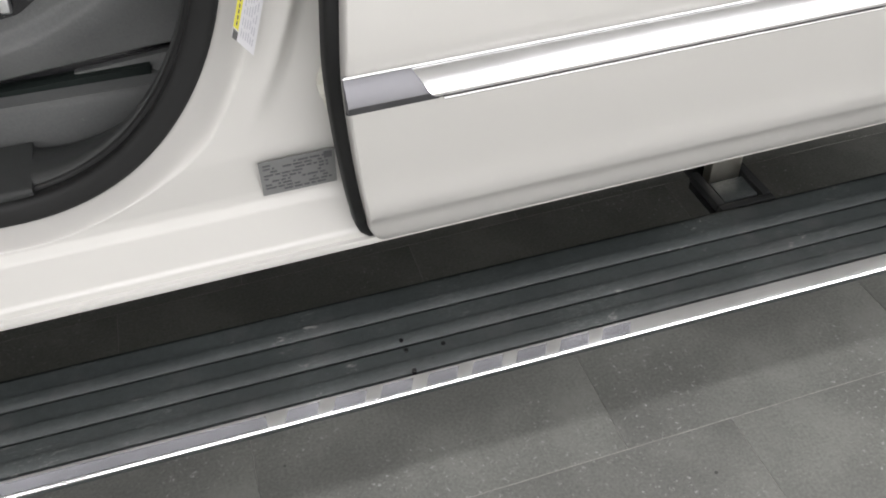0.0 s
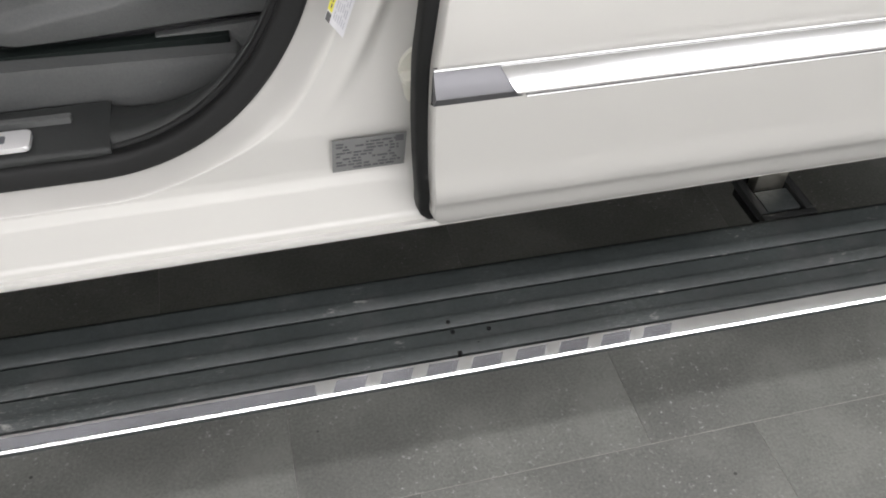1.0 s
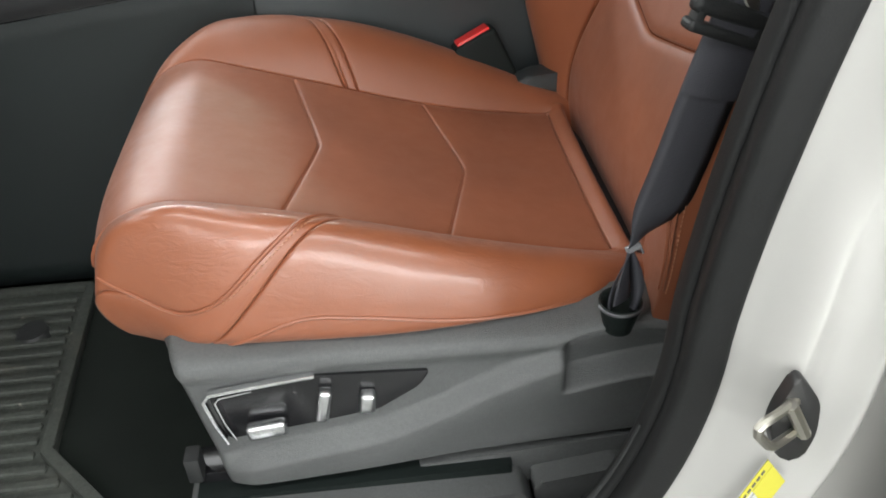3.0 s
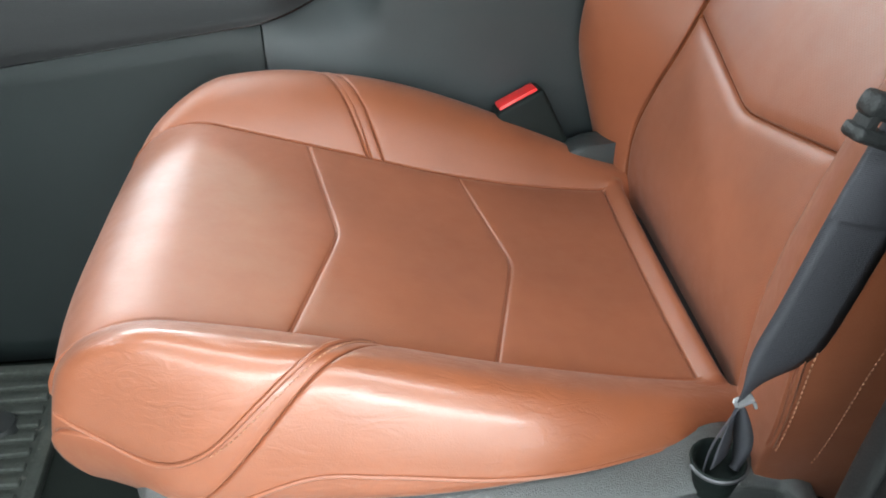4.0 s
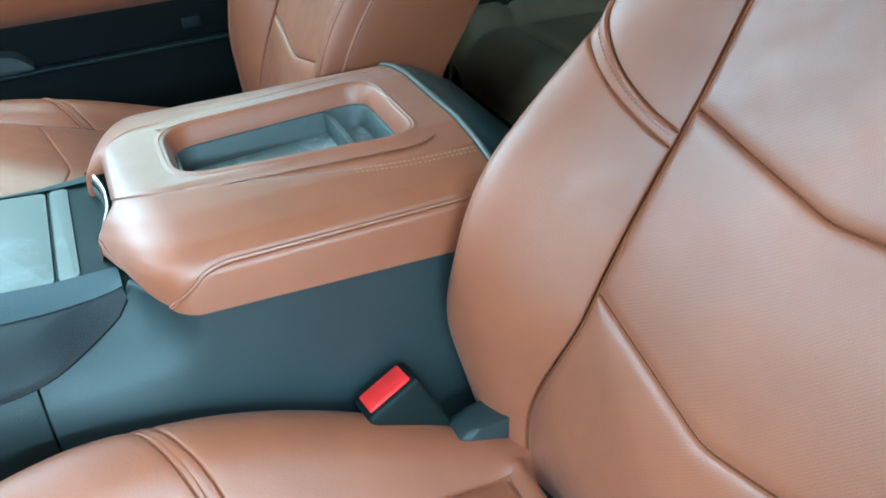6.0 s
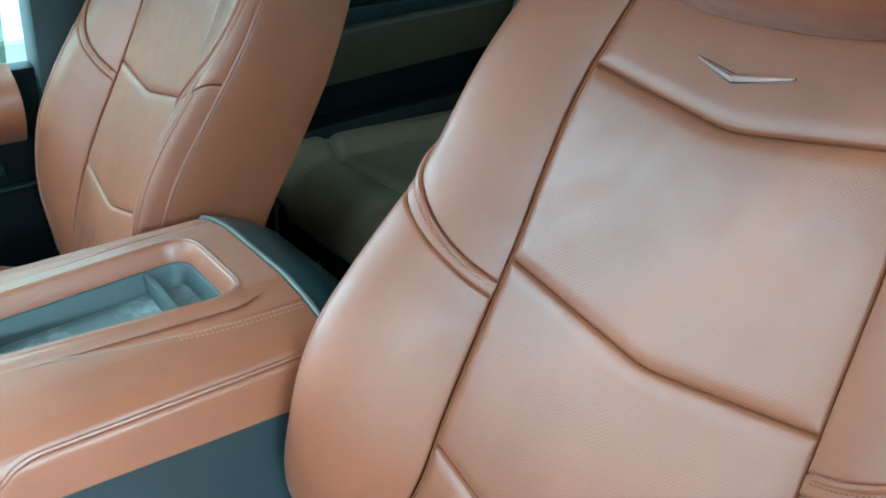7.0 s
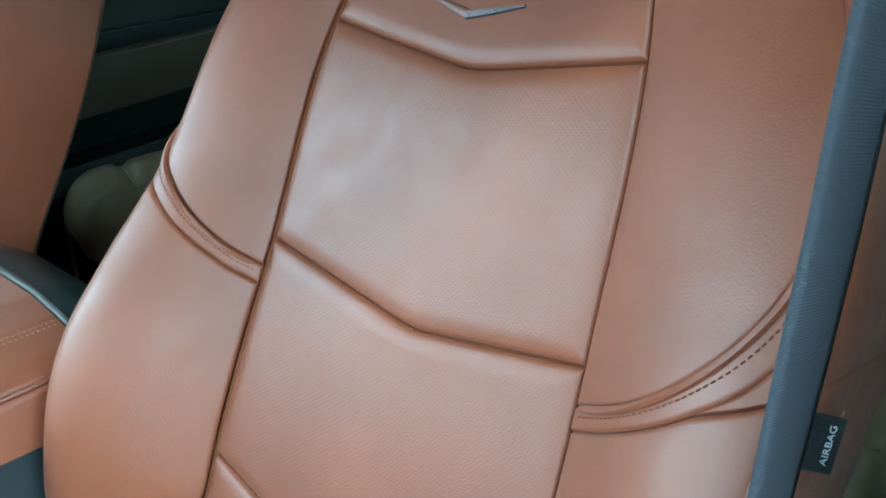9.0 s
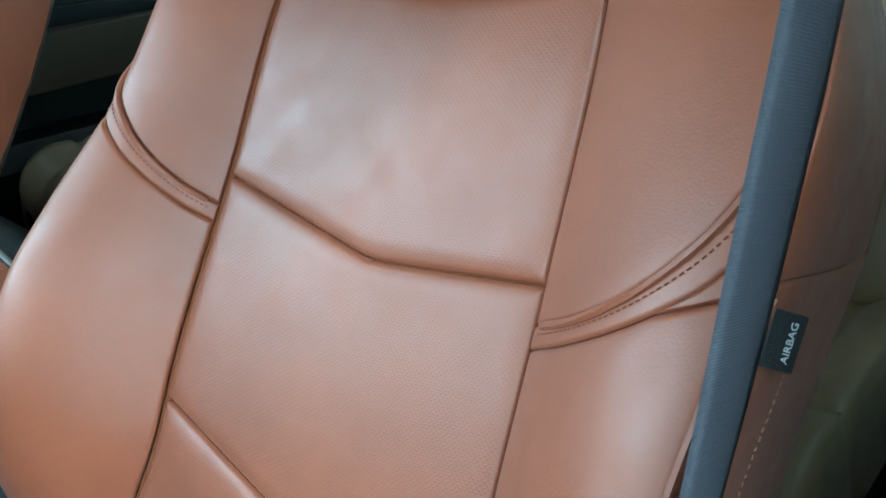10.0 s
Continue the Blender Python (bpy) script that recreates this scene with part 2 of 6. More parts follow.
def webbing():
    """Woven belt: fine ribs across its length."""
    m = surface("grey_belt_webbing", (0.055, 0.055, 0.065), 0.65, vary=0.1, grain=0.5, grain_scale=900)
    t = m.node_tree
    b = t.nodes["Principled BSDF"]
    tc = t.nodes.new("ShaderNodeTexCoord")
    w = node(t, "ShaderNodeTexWave", Scale=1.0, Distortion=0.0)
    w.bands_direction = "Y"
    mp = t.nodes.new("ShaderNodeMapping")
    mp.inputs["Scale"].default_value = (1.0, 1 / 0.0040, 1.0)
    t.links.new(tc.outputs["UV"], mp.inputs["Vector"])
    t.links.new(mp.outputs["Vector"], w.inputs["Vector"])
    bp = node(t, "ShaderNodeBump", Strength=0.25, Distance=0.0008)
    t.links.new(w.outputs["Fac"], bp.inputs["Height"])
    t.links.new(b.inputs["Normal"].links[0].from_socket, bp.inputs["Normal"])
    t.links.new(bp.outputs["Normal"], b.inputs["Normal"])
    return m


M_WEB = webbing()
M_TRAY = surface("grey_tray_plastic", (0.066, 0.072, 0.069), 0.5, vary=0.15, grain=0.3, stain=(0.11, 0.11, 0.105), stain_scale=18)
M_LABEL = surface("grey_foil_label", (0.19, 0.193, 0.19), 0.45, vary=0.06)
M_LABEL_WHITE = surface("white_label", (0.64, 0.64, 0.66), 0.4, vary=0.04)
M_FAINT = surface("faint_label_print", (0.46, 0.46, 0.50), 0.5)
M_YELLOW = surface("yellow_label_print", (0.66, 0.61, 0.07), 0.5, vary=0.05)
M_INK = surface("dark_print", (0.10, 0.10, 0.10), 0.6)
M_INK_GREY = surface("grey_print", (0.095, 0.095, 0.10), 0.6)
def scuffed_tile():
    """Matt porcelain with cloudy tone, pale scuffs in patches and small dark specks; each tile a little different."""
    m = surface("grey_porcelain_tile", (0.185, 0.188, 0.174), 0.5, vary=0.2, vary_scale=5, stain=(0.245, 0.246, 0.23), stain_scale=6, grain=0.45, grain_scale=170, coord="Object", fleck=0.24, fleck_scale=170.0)
    t = m.node_tree
    b = t.nodes["Principled BSDF"]
    geo = t.nodes.new("ShaderNodeNewGeometry")
    info = t.nodes.new("ShaderNodeObjectInfo")
    src = b.inputs["Base Color"].links[0].from_socket
    fine = node(t, "ShaderNodeTexNoise", Scale=85.0, Detail=6.0, Roughness=0.75)
    area = node(t, "ShaderNodeTexNoise", Scale=3.3, Detail=2.0)
    speck = node(t, "ShaderNodeTexVoronoi", Scale=9.0)
    for n in (fine, area, speck):
        t.links.new(geo.outputs["Position"], n.inputs["Vector"])
    f1 = t.nodes.new("ShaderNodeMapRange")
    f1.inputs["From Min"].default_value, f1.inputs["From Max"].default_value = 0.59, 0.67
    t.links.new(fine.outputs["Fac"], f1.inputs["Value"])
    f2 = t.nodes.new("ShaderNodeMapRange")
    f2.inputs["From Min"].default_value, f2.inputs["From Max"].default_value = 0.47, 0.60
    t.links.new(area.outputs["Fac"], f2.inputs["Value"])
    mul = t.nodes.new("ShaderNodeMath")
    mul.operation = "MULTIPLY"
    t.links.new(f1.outputs["Result"], mul.inputs[0])
    t.links.new(f2.outputs["Result"], mul.inputs[1])
    mix = t.nodes.new("ShaderNodeMix")
    mix.data_type = "RGBA"
    t.links.new(mul.outputs["Value"], mix.inputs["Factor"])
    t.links.new(src, mix.inputs["A"])
    mix.inputs["B"].default_value = (0.52, 0.515, 0.50, 1)
    tone = t.nodes.new("ShaderNodeMapRange")
    tone.inputs["To Min"].default_value, tone.inputs["To Max"].default_value = 0.95, 1.03
    t.links.new(info.outputs["Random"], tone.inputs["Value"])
    sc = t.nodes.new("ShaderNodeVectorMath")
    sc.operation = "SCALE"
    t.links.new(mix.outputs["Result"], sc.inputs[0])
    t.links.new(tone.outputs["Result"], sc.inputs["Scale"])
    dk = t.nodes.new("ShaderNodeMapRange")
    dk.inputs["From Min"].default_value, dk.inputs["From Max"].default_value = 0.022, 0.034
    t.links.new(speck.outputs["Distance"], dk.inputs["Value"])
    dm = t.nodes.new("ShaderNodeMapRange")
    dm.inputs["To Min"].default_value = 0.35
    t.links.new(dk.outputs["Result"], dm.inputs["Value"])
    sc2 = t.nodes.new("ShaderNodeVectorMath")
    sc2.operation = "SCALE"
    t.links.new(sc.outputs["Vector"], sc2.inputs[0])
    t.links.new(dm.outputs["Result"], sc2.inputs["Scale"])
    t.links.new(sc2.outputs["Vector"], b.inputs["Base Color"])
    return m


M_TILE = scuffed_tile()


def add_scuffs(m, colour, fine_scale, area_scale, stretch=(1, 1, 1), lo=0.62, hi=0.68):
    """Pale scratches and dust marks in patches over a finished material."""
    t = m.node_tree
    b = t.nodes["Principled BSDF"]
    geo = t.nodes.new("ShaderNodeNewGeometry")
    mp = t.nodes.new("ShaderNodeMapping")
    mp.inputs["Scale"].default_value = stretch
    t.links.new(geo.outputs["Position"], mp.inputs["Vector"])
    fine = node(t, "ShaderNodeTexNoise", Scale=fine_scale, Detail=5.0, Roughness=0.7)
    area = node(t, "ShaderNodeTexNoise", Scale=area_scale, Detail=2.0)
    t.links.new(mp.outputs["Vector"], fine.inputs["Vector"])
    t.links.new(geo.outputs["Position"], area.inputs["Vector"])
    outs = []
    for n, p, q in ((fine, lo, hi), (area, 0.5, 0.65)):
        r = t.nodes.new("ShaderNodeMapRange")
        r.inputs["From Min"].default_value, r.inputs["From Max"].default_value = p, q
        t.links.new(n.outputs["Fac"], r.inputs["Value"])
        outs.append(r.outputs["Result"])
    mul = t.nodes.new("ShaderNodeMath")
    mul.operation = "MULTIPLY"
    for k in range(2):
        t.links.new(outs[k], mul.inputs[k])
    mix = t.nodes.new("ShaderNodeMix")
    mix.data_type = "RGBA"
    t.links.new(mul.outputs["Value"], mix.inputs["Factor"])
    t.links.new(b.inputs["Base Color"].links[0].from_socket, mix.inputs["A"])
    mix.inputs["B"].default_value = (*colour, 1)
    t.links.new(mix.outputs["Result"], b.inputs["Base Color"])


add_scuffs(M_STEP, (0.25, 0.25, 0.24), 60.0, 6.0, (0.6, 1.4, 1.0), 0.60, 0.68)
add_scuffs(M_STEP, (0.16, 0.16, 0.155), 220.0, 3.0, (0.5, 1.6, 1.0), 0.55, 0.7)
add_scuffs(M_MAT, (0.15, 0.145, 0.12), 50.0, 8.0)
add_scuffs(M_SHIELD, (0.2, 0.2, 0.19), 70.0, 7.0, (1, 1, 1), 0.66, 0.74)
add_scuffs(M_PLASTIC, (0.15, 0.15, 0.14), 70.0, 7.0, (1, 1, 1), 0.66, 0.74)
M_GROUT = surface("grout", (0.36, 0.345, 0.32), 0.9, vary=0.2, vary_scale=20)
M_WALL = surface("white_wall_paint", (0.72, 0.72, 0.7), 0.8, vary=0.04)
M_SEALER = surface("cream_sealed_hinge_paint", (0.66, 0.65, 0.58), 0.45, coat=0.3, vary=0.06, bump2=0.4, bump2_scale=90)


# ---- mesh helpers ----
def finish(name, me, material, parent=None, label="", smooth=True):
    me.materials.append(material)
    if smooth:
        me.shade_smooth()
    ob = new(name, me)
    if parent is not None:
        ob.parent = parent
        if parent.type == "EMPTY" or parent.location.length:
            ob.matrix_parent_inverse = Matrix.Translation(parent.location).inverted()
    if label:
        ob["label"] = label
    return ob


def part(name, bm, material, parent=None, label="", smooth=True):
    me = bpy.data.meshes.new(name)
    bmesh.ops.recalc_face_normals(bm, faces=bm.faces)
    bm.to_mesh(me)
    bm.free()
    ob = finish(name, me, material, parent, label, smooth)
    if smooth:
        me.set_sharp_from_angle(angle=radians(40))
    return ob


def thing(name, at, label, category, group="", kind=""):
    e = new(name)
    e.empty_display_size = 0.05
    e.location = at
    return tagged(e, label, category, group, kind)


def grid_part(name, pts, material, parent=None, label="", uv=None, flip=False, wrap=False):
    """A sheet of quads over an array of points (rows, columns, 3)."""
    n, m = pts.shape[:2]
    faces = []
    for i in range(n - 1):
        for j in range(m if wrap else m - 1):
            k = (j + 1) % m
            q = (i * m + j, i * m + k, (i + 1) * m + k, (i + 1) * m + j)
            faces.append(q[::-1] if flip else q)
    me = bpy.data.meshes.new(name)
    me.from_pydata(pts.reshape(-1, 3).tolist(), [], faces)
    if uv is not None:
        layer = me.uv_layers.new(name="uv")
        idx = np.empty(len(me.loops), dtype=np.int32)
        me.loops.foreach_get("vertex_index", idx)
        layer.data.foreach_set("uv", uv.reshape(-1, 2)[idx].astype(np.float32).ravel())
    return finish(name, me, material, parent, label)


def smoothstep(x, a, b):
    t = np.clip((np.asarray(x, float) - a) / (b - a), 0, 1)
    return t * t * (3 - 2 * t)


def spline(xs, ys):
    """A smooth curve through a few control values."""
    xs, ys = np.asarray(xs, float), np.asarray(ys, float)
    tan = np.gradient(ys, xs)

    def f(x):
        x = np.clip(np.asarray(x, float), xs[0], xs[-1])
        i = np.clip(np.searchsorted(xs, x) - 1, 0, len(xs) - 2)
        h = xs[i + 1] - xs[i]
        t = (x - xs[i]) / h
        return ((2 * t**3 - 3 * t**2 + 1) * ys[i] + (t**3 - 2 * t**2 + t) * h * tan[i]
                + (3 * t**2 - 2 * t**3) * ys[i + 1] + (t**3 - t**2) * h * tan[i + 1])

    return f


def creased(xs, ys, r=0.003):
    """Straight facets between the given points, their corners softened over r."""
    return lambda x: sum(np.interp(np.asarray(x, float) + r * k / 3, xs, ys) for k in range(-3, 4)) / 7


def patch(name, place, a_of, b_of, ns, nt, material, parent, edges=(1, 1, 1, 1), depth=0.005, width=0.009, label="", puff=0.0, soft=0.3):
    """An upholstered panel: the part of the surface place(a, b) between two curves in its plane, its edges drawn down into seams.
    edges: how deep the seam is along the first curve, the second curve, their starts and their ends."""
    s = 0.5 - 0.5 * np.cos(np.pi * np.linspace(0, 1, ns))
    t = 0.5 - 0.5 * np.cos(np.pi * np.linspace(0, 1, nt))
    a0, b0 = a_of(t)
    a1, b1 = b_of(t)
    a = a0[:, None] * (1 - s) + a1[:, None] * s
    b = b0[:, None] * (1 - s) + b1[:, None] * s
    p = place(a, b)
    gs, gt = np.gradient(p, axis=1), np.gradient(p, axis=0)
    nrm = np.cross(gs, gt)
    nrm /= np.linalg.norm(nrm, axis=-1, keepdims=True) + 1e-12
    mid = nrm[nt // 2, ns // 2]
    if (nrm @ np.array(mid)).mean() < 0:
        nrm = -nrm
    up = UP_HINT
    if (nrm @ up).mean() < 0:
        nrm = -nrm
    ls = np.concatenate([np.zeros((nt, 1)), np.cumsum(np.linalg.norm(np.diff(p, axis=1), axis=-1), 1)], 1)
    lt = np.concatenate([np.zeros((1, ns)), np.cumsum(np.linalg.norm(np.diff(p, axis=0), axis=-1), 0)], 0)
    sink = np.zeros(p.shape[:2])
    far = np.full(p.shape[:2], 9.0)
    for e, d in zip(edges, (ls, ls[:, -1:] - ls, lt, lt[-1:] - lt)):
        if e:
            sink = np.maximum(sink, e * depth * (1.1 * np.clip(1 - d / (0.26 * width), 0, 1) ** 1.2 + soft * np.clip(1 - d / (1.9 * width), 0, 1) ** 2.2))
            far = np.minimum(far, d)
    if puff:
        sink = sink - puff * (1 - np.exp(-(np.minimum(far, 0.2) / 0.03)))
    p = p - nrm * sink[..., None]
    uv = np.stack([ls.mean(0, keepdims=True) + 0 * lt, lt.mean(1, keepdims=True) + 0 * ls], -1)
    flip = (np.cross(gs, gt)[nt // 2, ns // 2] @ nrm[nt // 2, ns // 2]) < 0
    ob = grid_part(name, p, material, parent, label, uv=uv, flip=not flip)
    return ob


UP_HINT = np.array([-0.6, -0.15, 0.75])


def box(bm, lo, hi, bevel=0.0, seg=2):
    m = Matrix.LocRotScale([(a + b) / 2 for a, b in zip(lo, hi)], None, [b - a for a, b in zip(lo, hi)])
    v = bmesh.ops.create_cube(bm, size=1.0, matrix=m)["verts"]
    if bevel:
        e = list({e for x in v for e in x.link_edges})
        bmesh.ops.bevel(bm, geom=e, offset=bevel, segments=seg, profile=0.6, affect="EDGES", clamp_overlap=True)
    return bm


def boxed(name, lo, hi, material, parent=None, bevel=0.004, label="", seg=2):
    return part(name, box(bmesh.new(), lo, hi, bevel, seg), material, parent, label)


def rounded(poly, r, steps=5):
    """A polygon with its corners rounded; r is one radius or one for each corner."""
    out, n = [], len(poly)
    rs = r if isinstance(r, (list, tuple)) else [r] * n
    for i in range(n):
        p, q, s = (np.array(poly[k % n], float) for k in (i - 1, i, i + 1))
        u, v = p - q, s - q
        lu, lv = np.linalg.norm(u), np.linalg.norm(v)
        d = min(rs[i], lu * 0.45, lv * 0.45)
        if d <= 0:
            out.append(tuple(q))
            continue
        a, b = q + u / lu * d, q + v / lv * d
        for k in range(steps + 1):
            t = k / steps
            out.append(tuple((1 - t) ** 2 * a + 2 * t * (1 - t) * q + t * t * b))
    return out


def slab(name, poly, lo, hi, axis, material, parent=None, bevel=0.003, label="", shear=None, seg=2):
    """A plate: a polygon drawn in the plane across the axis, thick from lo to hi, with softened rims.
    shear(u, v): how far the plate is shifted along the axis at that point."""
    bm = bmesh.new()
    rings = []
    for k in (lo, hi):
        ring = []
        for u, v in poly:
            w = k + (shear(u, v) if shear else 0.0)
            ring.append(bm.verts.new({"x": (w, u, v), "y": (u, w, v), "z": (u, v, w)}[axis]))
        rings.append(ring)
    caps = [bm.faces.new(rings[0]), bm.faces.new(rings[1][::-1])]
    n = len(poly)
    for i in range(n):
        bm.faces.new((rings[0][i], rings[0][(i + 1) % n], rings[1][(i + 1) % n], rings[1][i]))
    if bevel:
        rim = list({e for f in caps for e in f.edges})
        bmesh.ops.bevel(bm, geom=rim, offset=bevel, segments=seg, profile=0.6, affect="EDGES", clamp_overlap=True)
    return part(name, bm, material, parent, label)


def sweep_points(path, section, up=(0, 1, 0), close=False):
    """Rings of a section (pairs) carried along a path; the first number lies along up, the second across."""
    path = np.asarray(path, float)
    tan = np.gradient(path, axis=0)
    tan /= np.linalg.norm(tan, axis=1, keepdims=True)
    upv = np.asarray(up, float)
    side = np.cross(tan, upv)
    side /= np.linalg.norm(side, axis=1, keepdims=True)
    upn = np.cross(side, tan)
    sec = np.asarray(section, float)
    return path[:, None] + sec[None, :, :1] * upn[:, None] + sec[None, :, 1:] * side[:, None]


def sweep(name, path, section, material, parent=None, up=(0, 1, 0), label="", caps=True):
    pts = sweep_points(path, section, up)
    bm = bmesh.new()
    rings = [[bm.verts.new(p) for p in ring] for ring in pts]
    m = len(section)
    for i in range(len(rings) - 1):
        for j in range(m):
            bm.faces.new((rings[i][j], rings[i][(j + 1) % m], rings[i + 1][(j + 1) % m], rings[i + 1][j]))
    if caps:
        bm.faces.new(rings[0])
        bm.faces.new(rings[-1][::-1])
    return part(name, bm, material, parent, label)


def circle(r, n=10, squash=1.0):
    return [(r * math.cos(2 * math.pi * k / n), r * squash * math.sin(2 * math.pi * k / n)) for k in range(n)]


def tube(name, path, r, material, parent=None, label="", n=8, up=(0.02, 1, 0.03)):
    return sweep(name, path, circle(r, n), material, parent, up, label)


def along(path, step):
    """Points at even steps on a path."""
    path = np.asarray(path, float)
    d = np.r_[0, np.cumsum(np.linalg.norm(np.diff(path, axis=0), axis=1))]
    k = np.arange(0, d[-1], step)
    return np.stack([np.interp(k, d, path[:, i]) for i in range(3)], 1)


def stitches(name, path, parent, normal=(0, 0, 1), pitch=0.0048, size=0.0032, thick=0.0011, material=None):
    """A line of short sewn stitches, one joined mesh."""
    pts = along(path, pitch)
    if len(pts) < 3:
        return None
    tan = np.gradient(pts, axis=0)
    tan /= np.linalg.norm(tan, axis=1, keepdims=True)
    nv = np.broadcast_to(np.asarray(normal, float), pts.shape)
    side = np.cross(tan, nv)
    side /= np.linalg.norm(side, axis=1, keepdims=True) + 1e-9
    upv = np.cross(side, tan)
    verts, faces = [], []
    for p, a, s, u in zip(pts, tan, side, upv):
        k = len(verts)
        h, w = a * size / 2, s * thick / 2
        verts += [p - h - w - u * 0.0004, p - h + w - u * 0.0004, p + h + w - u * 0.0004, p + h - w - u * 0.0004,
                  p - h * 0.6 + u * thick * 0.55, p + h * 0.6 + u * thick * 0.55]
        faces += [(k, k + 1, k + 4), (k + 1, k + 2, k + 5, k + 4), (k + 2, k + 3, k + 5), (k + 3, k, k + 4, k + 5)]
    me = bpy.data.meshes.new(name)
    me.from_pydata([tuple(v) for v in verts], [], faces)
    return finish(name, me, material or M_THREAD, parent)


# ---- room ----
boxed("floor", (-7, -5, -0.12), (7, 8, -0.0012), M_GROUT, bevel=0)["kind"] = "structure"
floor = bpy.data.objects["floor"]
tagged(floor, "grey porcelain tile floor laid in a running bond", "floor")
for nm, lo, hi in (("wall_south", (-7.2, -5.2, 0), (7.2, -5, 2.94)), ("wall_north", (-7.2, 8, 0), (7.2, 8.2, 2.94)),
                   ("wall_west", (-7.2, -5, 0), (-7, 8, 2.94)), ("wall_east", (7, -5, 0), (7.2, 8, 2.94))):
    tagged(boxed(nm, lo, hi, M_WALL, bevel=0), "plain white painted showroom wall", "wall", kind="structure")
tagged(boxed("ceiling", (-7.2, -5.2, 2.94), (7.2, 8.2, 3.04), M_WALL, bevel=0), "plain white showroom ceiling", "ceiling", kind="structure")

# ---- car body ----
YM = 0.99  # the car's middle
car = thing("car_body", (0.4, YM, 0.4), "white pearl-painted car body with an open front door opening", "car")

L_OUT = creased([0.44, 0.449, 0.462, 0.467, 0.521, 0.525, 0.536, 0.549, 0.61, 0.75, 0.86, 1.0, 1.2, 1.45, 1.75],
                [0.033, 0.0275, 0.0285, 0.0320, 0.0435, 0.0455, 0.0500, 0.0505, 0.043, 0.043, 0.042, 0.040, 0.050, 0.095, 0.17], 0.0018)


def opening(s):
    """The front door opening's outline (x, z): along the sill, round the corner and up the centre pillar."""
    s = np.asarray(s, float)
    cx, cz, rx, rz = -0.43, 0.95, 0.325, 0.402
    arc = np.clip((s - 0.4) / 0.3, 0, 1) * np.pi / 2
    x = np.where(s < 0.4, -1.15 + (cx + 1.15) * s / 0.4, cx + rx * np.sin(arc))
    z = np.where(s < 0.7, cz - rz * np.cos(arc), cz + (s - 0.7) / 0.3 * 0.75)
    up = np.clip((s - 0.7) / 0.3, 0, 1)
    x = x + 0.06 * up + 0.2 * np.minimum(up, 0.4) ** 2
    return x, z


# the rounded roll that runs up the pillar beside the opening
ROLL_X = spline([0.45, 0.6, 0.675, 0.761, 0.826, 0.89, 0.97, 1.055, 1.12, 1.173, 1.7], [-0.24, -0.16, -0.113, -0.072, -0.049, -0.035, -0.029, -0.031, -0.036, -0.039, -0.02])


def body_side(a, b):
    """a along the opening, b from its edge (0) to the outer border (1)."""
    x0, z0 = opening(a)
    qx = np.where(a < 0.4, -1.15 + (0.045 + 1.15 - 0.55) * a / 0.4, np.where(a < 0.55, -0.505 + 0.55 * (a - 0.4) / 0.15, 0.045))
    qz = np.where(a < 0.55, 0.449, 0.449 + (a - 0.55) / 0.45 * 1.251)
    x, z = x0 * (1 - b) + qx * b, z0 * (1 - b) + qz * b
    r = np.hypot(x - x0, z - z0)
    lip = 0.093 + 0.5 * np.clip(L_OUT(z0) - 0.045, 0, 1)
    out = L_OUT(z)
    pillar = smoothstep(z, 0.62, 0.92)
    d = x - ROLL_X(z)
    ridge = -0.013 * np.exp(-(d / 0.010) ** 2) + 0.012 * smoothstep(d, 0.002, 0.024) + 0.005 * np.exp(-((d + 0.028) / 0.013) ** 2)
    out = out + pillar * ridge
    k = smoothstep(r, 0.0, 0.0105 + 0.0235 * smoothstep(z0, 0.552, 0.68))
    return np.stack([x, lip * (1 - k) + out * k, z], -1)


def sheet(name, place, na, nb, material, parent, label="", a=(0, 1), b=(0, 1), flip=False):
    aa, bb = np.meshgrid(np.linspace(*a, na), np.linspace(*b, nb) ** 1.25, indexing="ij")
    return grid_part(name, place(aa, bb), material, parent, label, flip=flip)


sheet("side_panel", body_side, 260, 150, M_PAINT, car, "white painted sill and centre pillar")
# the folded flange at the bottom of the sill, and the sill's inner face
sweep("sill_flange", [(x, 0.034, 0.446) for x in np.linspace(-1.15, 0.9, 12)], rounded([(-0.014, -0.006), (0.05, -0.006), (0.05, 0.006), (-0.014, 0.006)], 0.003, 2), M_PAINT, car, up=(0, 1, 0))
# unseen underside plate, there to shade the floor beneath the car
boxed("underbody", (-1.2, 0.12, 0.395), (3.2, 1.9, 0.44), M_PLASTIC_DARK, car, 0.01)
boxed("floor_pan", (-1.2, 0.175, 0.44), (3.2, 1.8, 0.545), M_CARPET, car, 0.004, "black carpeted floor")
# unseen block, added to stop light passing under the car
boxed("underside_light_block", (-1.2, 0.42, 0.21), (3.1, 1.6, 0.396), M_PLASTIC_DARK, car, 0.02)
boxed("roof", (-0.45, 0.17, 1.72), (3.0, 1.81, 1.77), M_PAINT, car, 0.02)
boxed("headliner", (-0.44, 0.19, 1.685), (2.95, 1.79, 1.715), surface("tan_headliner", (0.5, 0.44, 0.36), 0.9, grain=0.5), car, 0.008)
boxed("rear_wall", (2.95, 0.16, 0.44), (3.05, 1.82, 1.2), M_PLASTIC_DARK, car, 0.01)
slab("dashboard", rounded([(-1.25, 0.6), (-1.02, 0.62), (-0.98, 0.9), (-0.92, 1.05), (-0.96, 1.13), (-1.25, 1.15)], 0.03), 0.2, 1.78, "y", M_PLASTIC_DARK, car, 0.006)
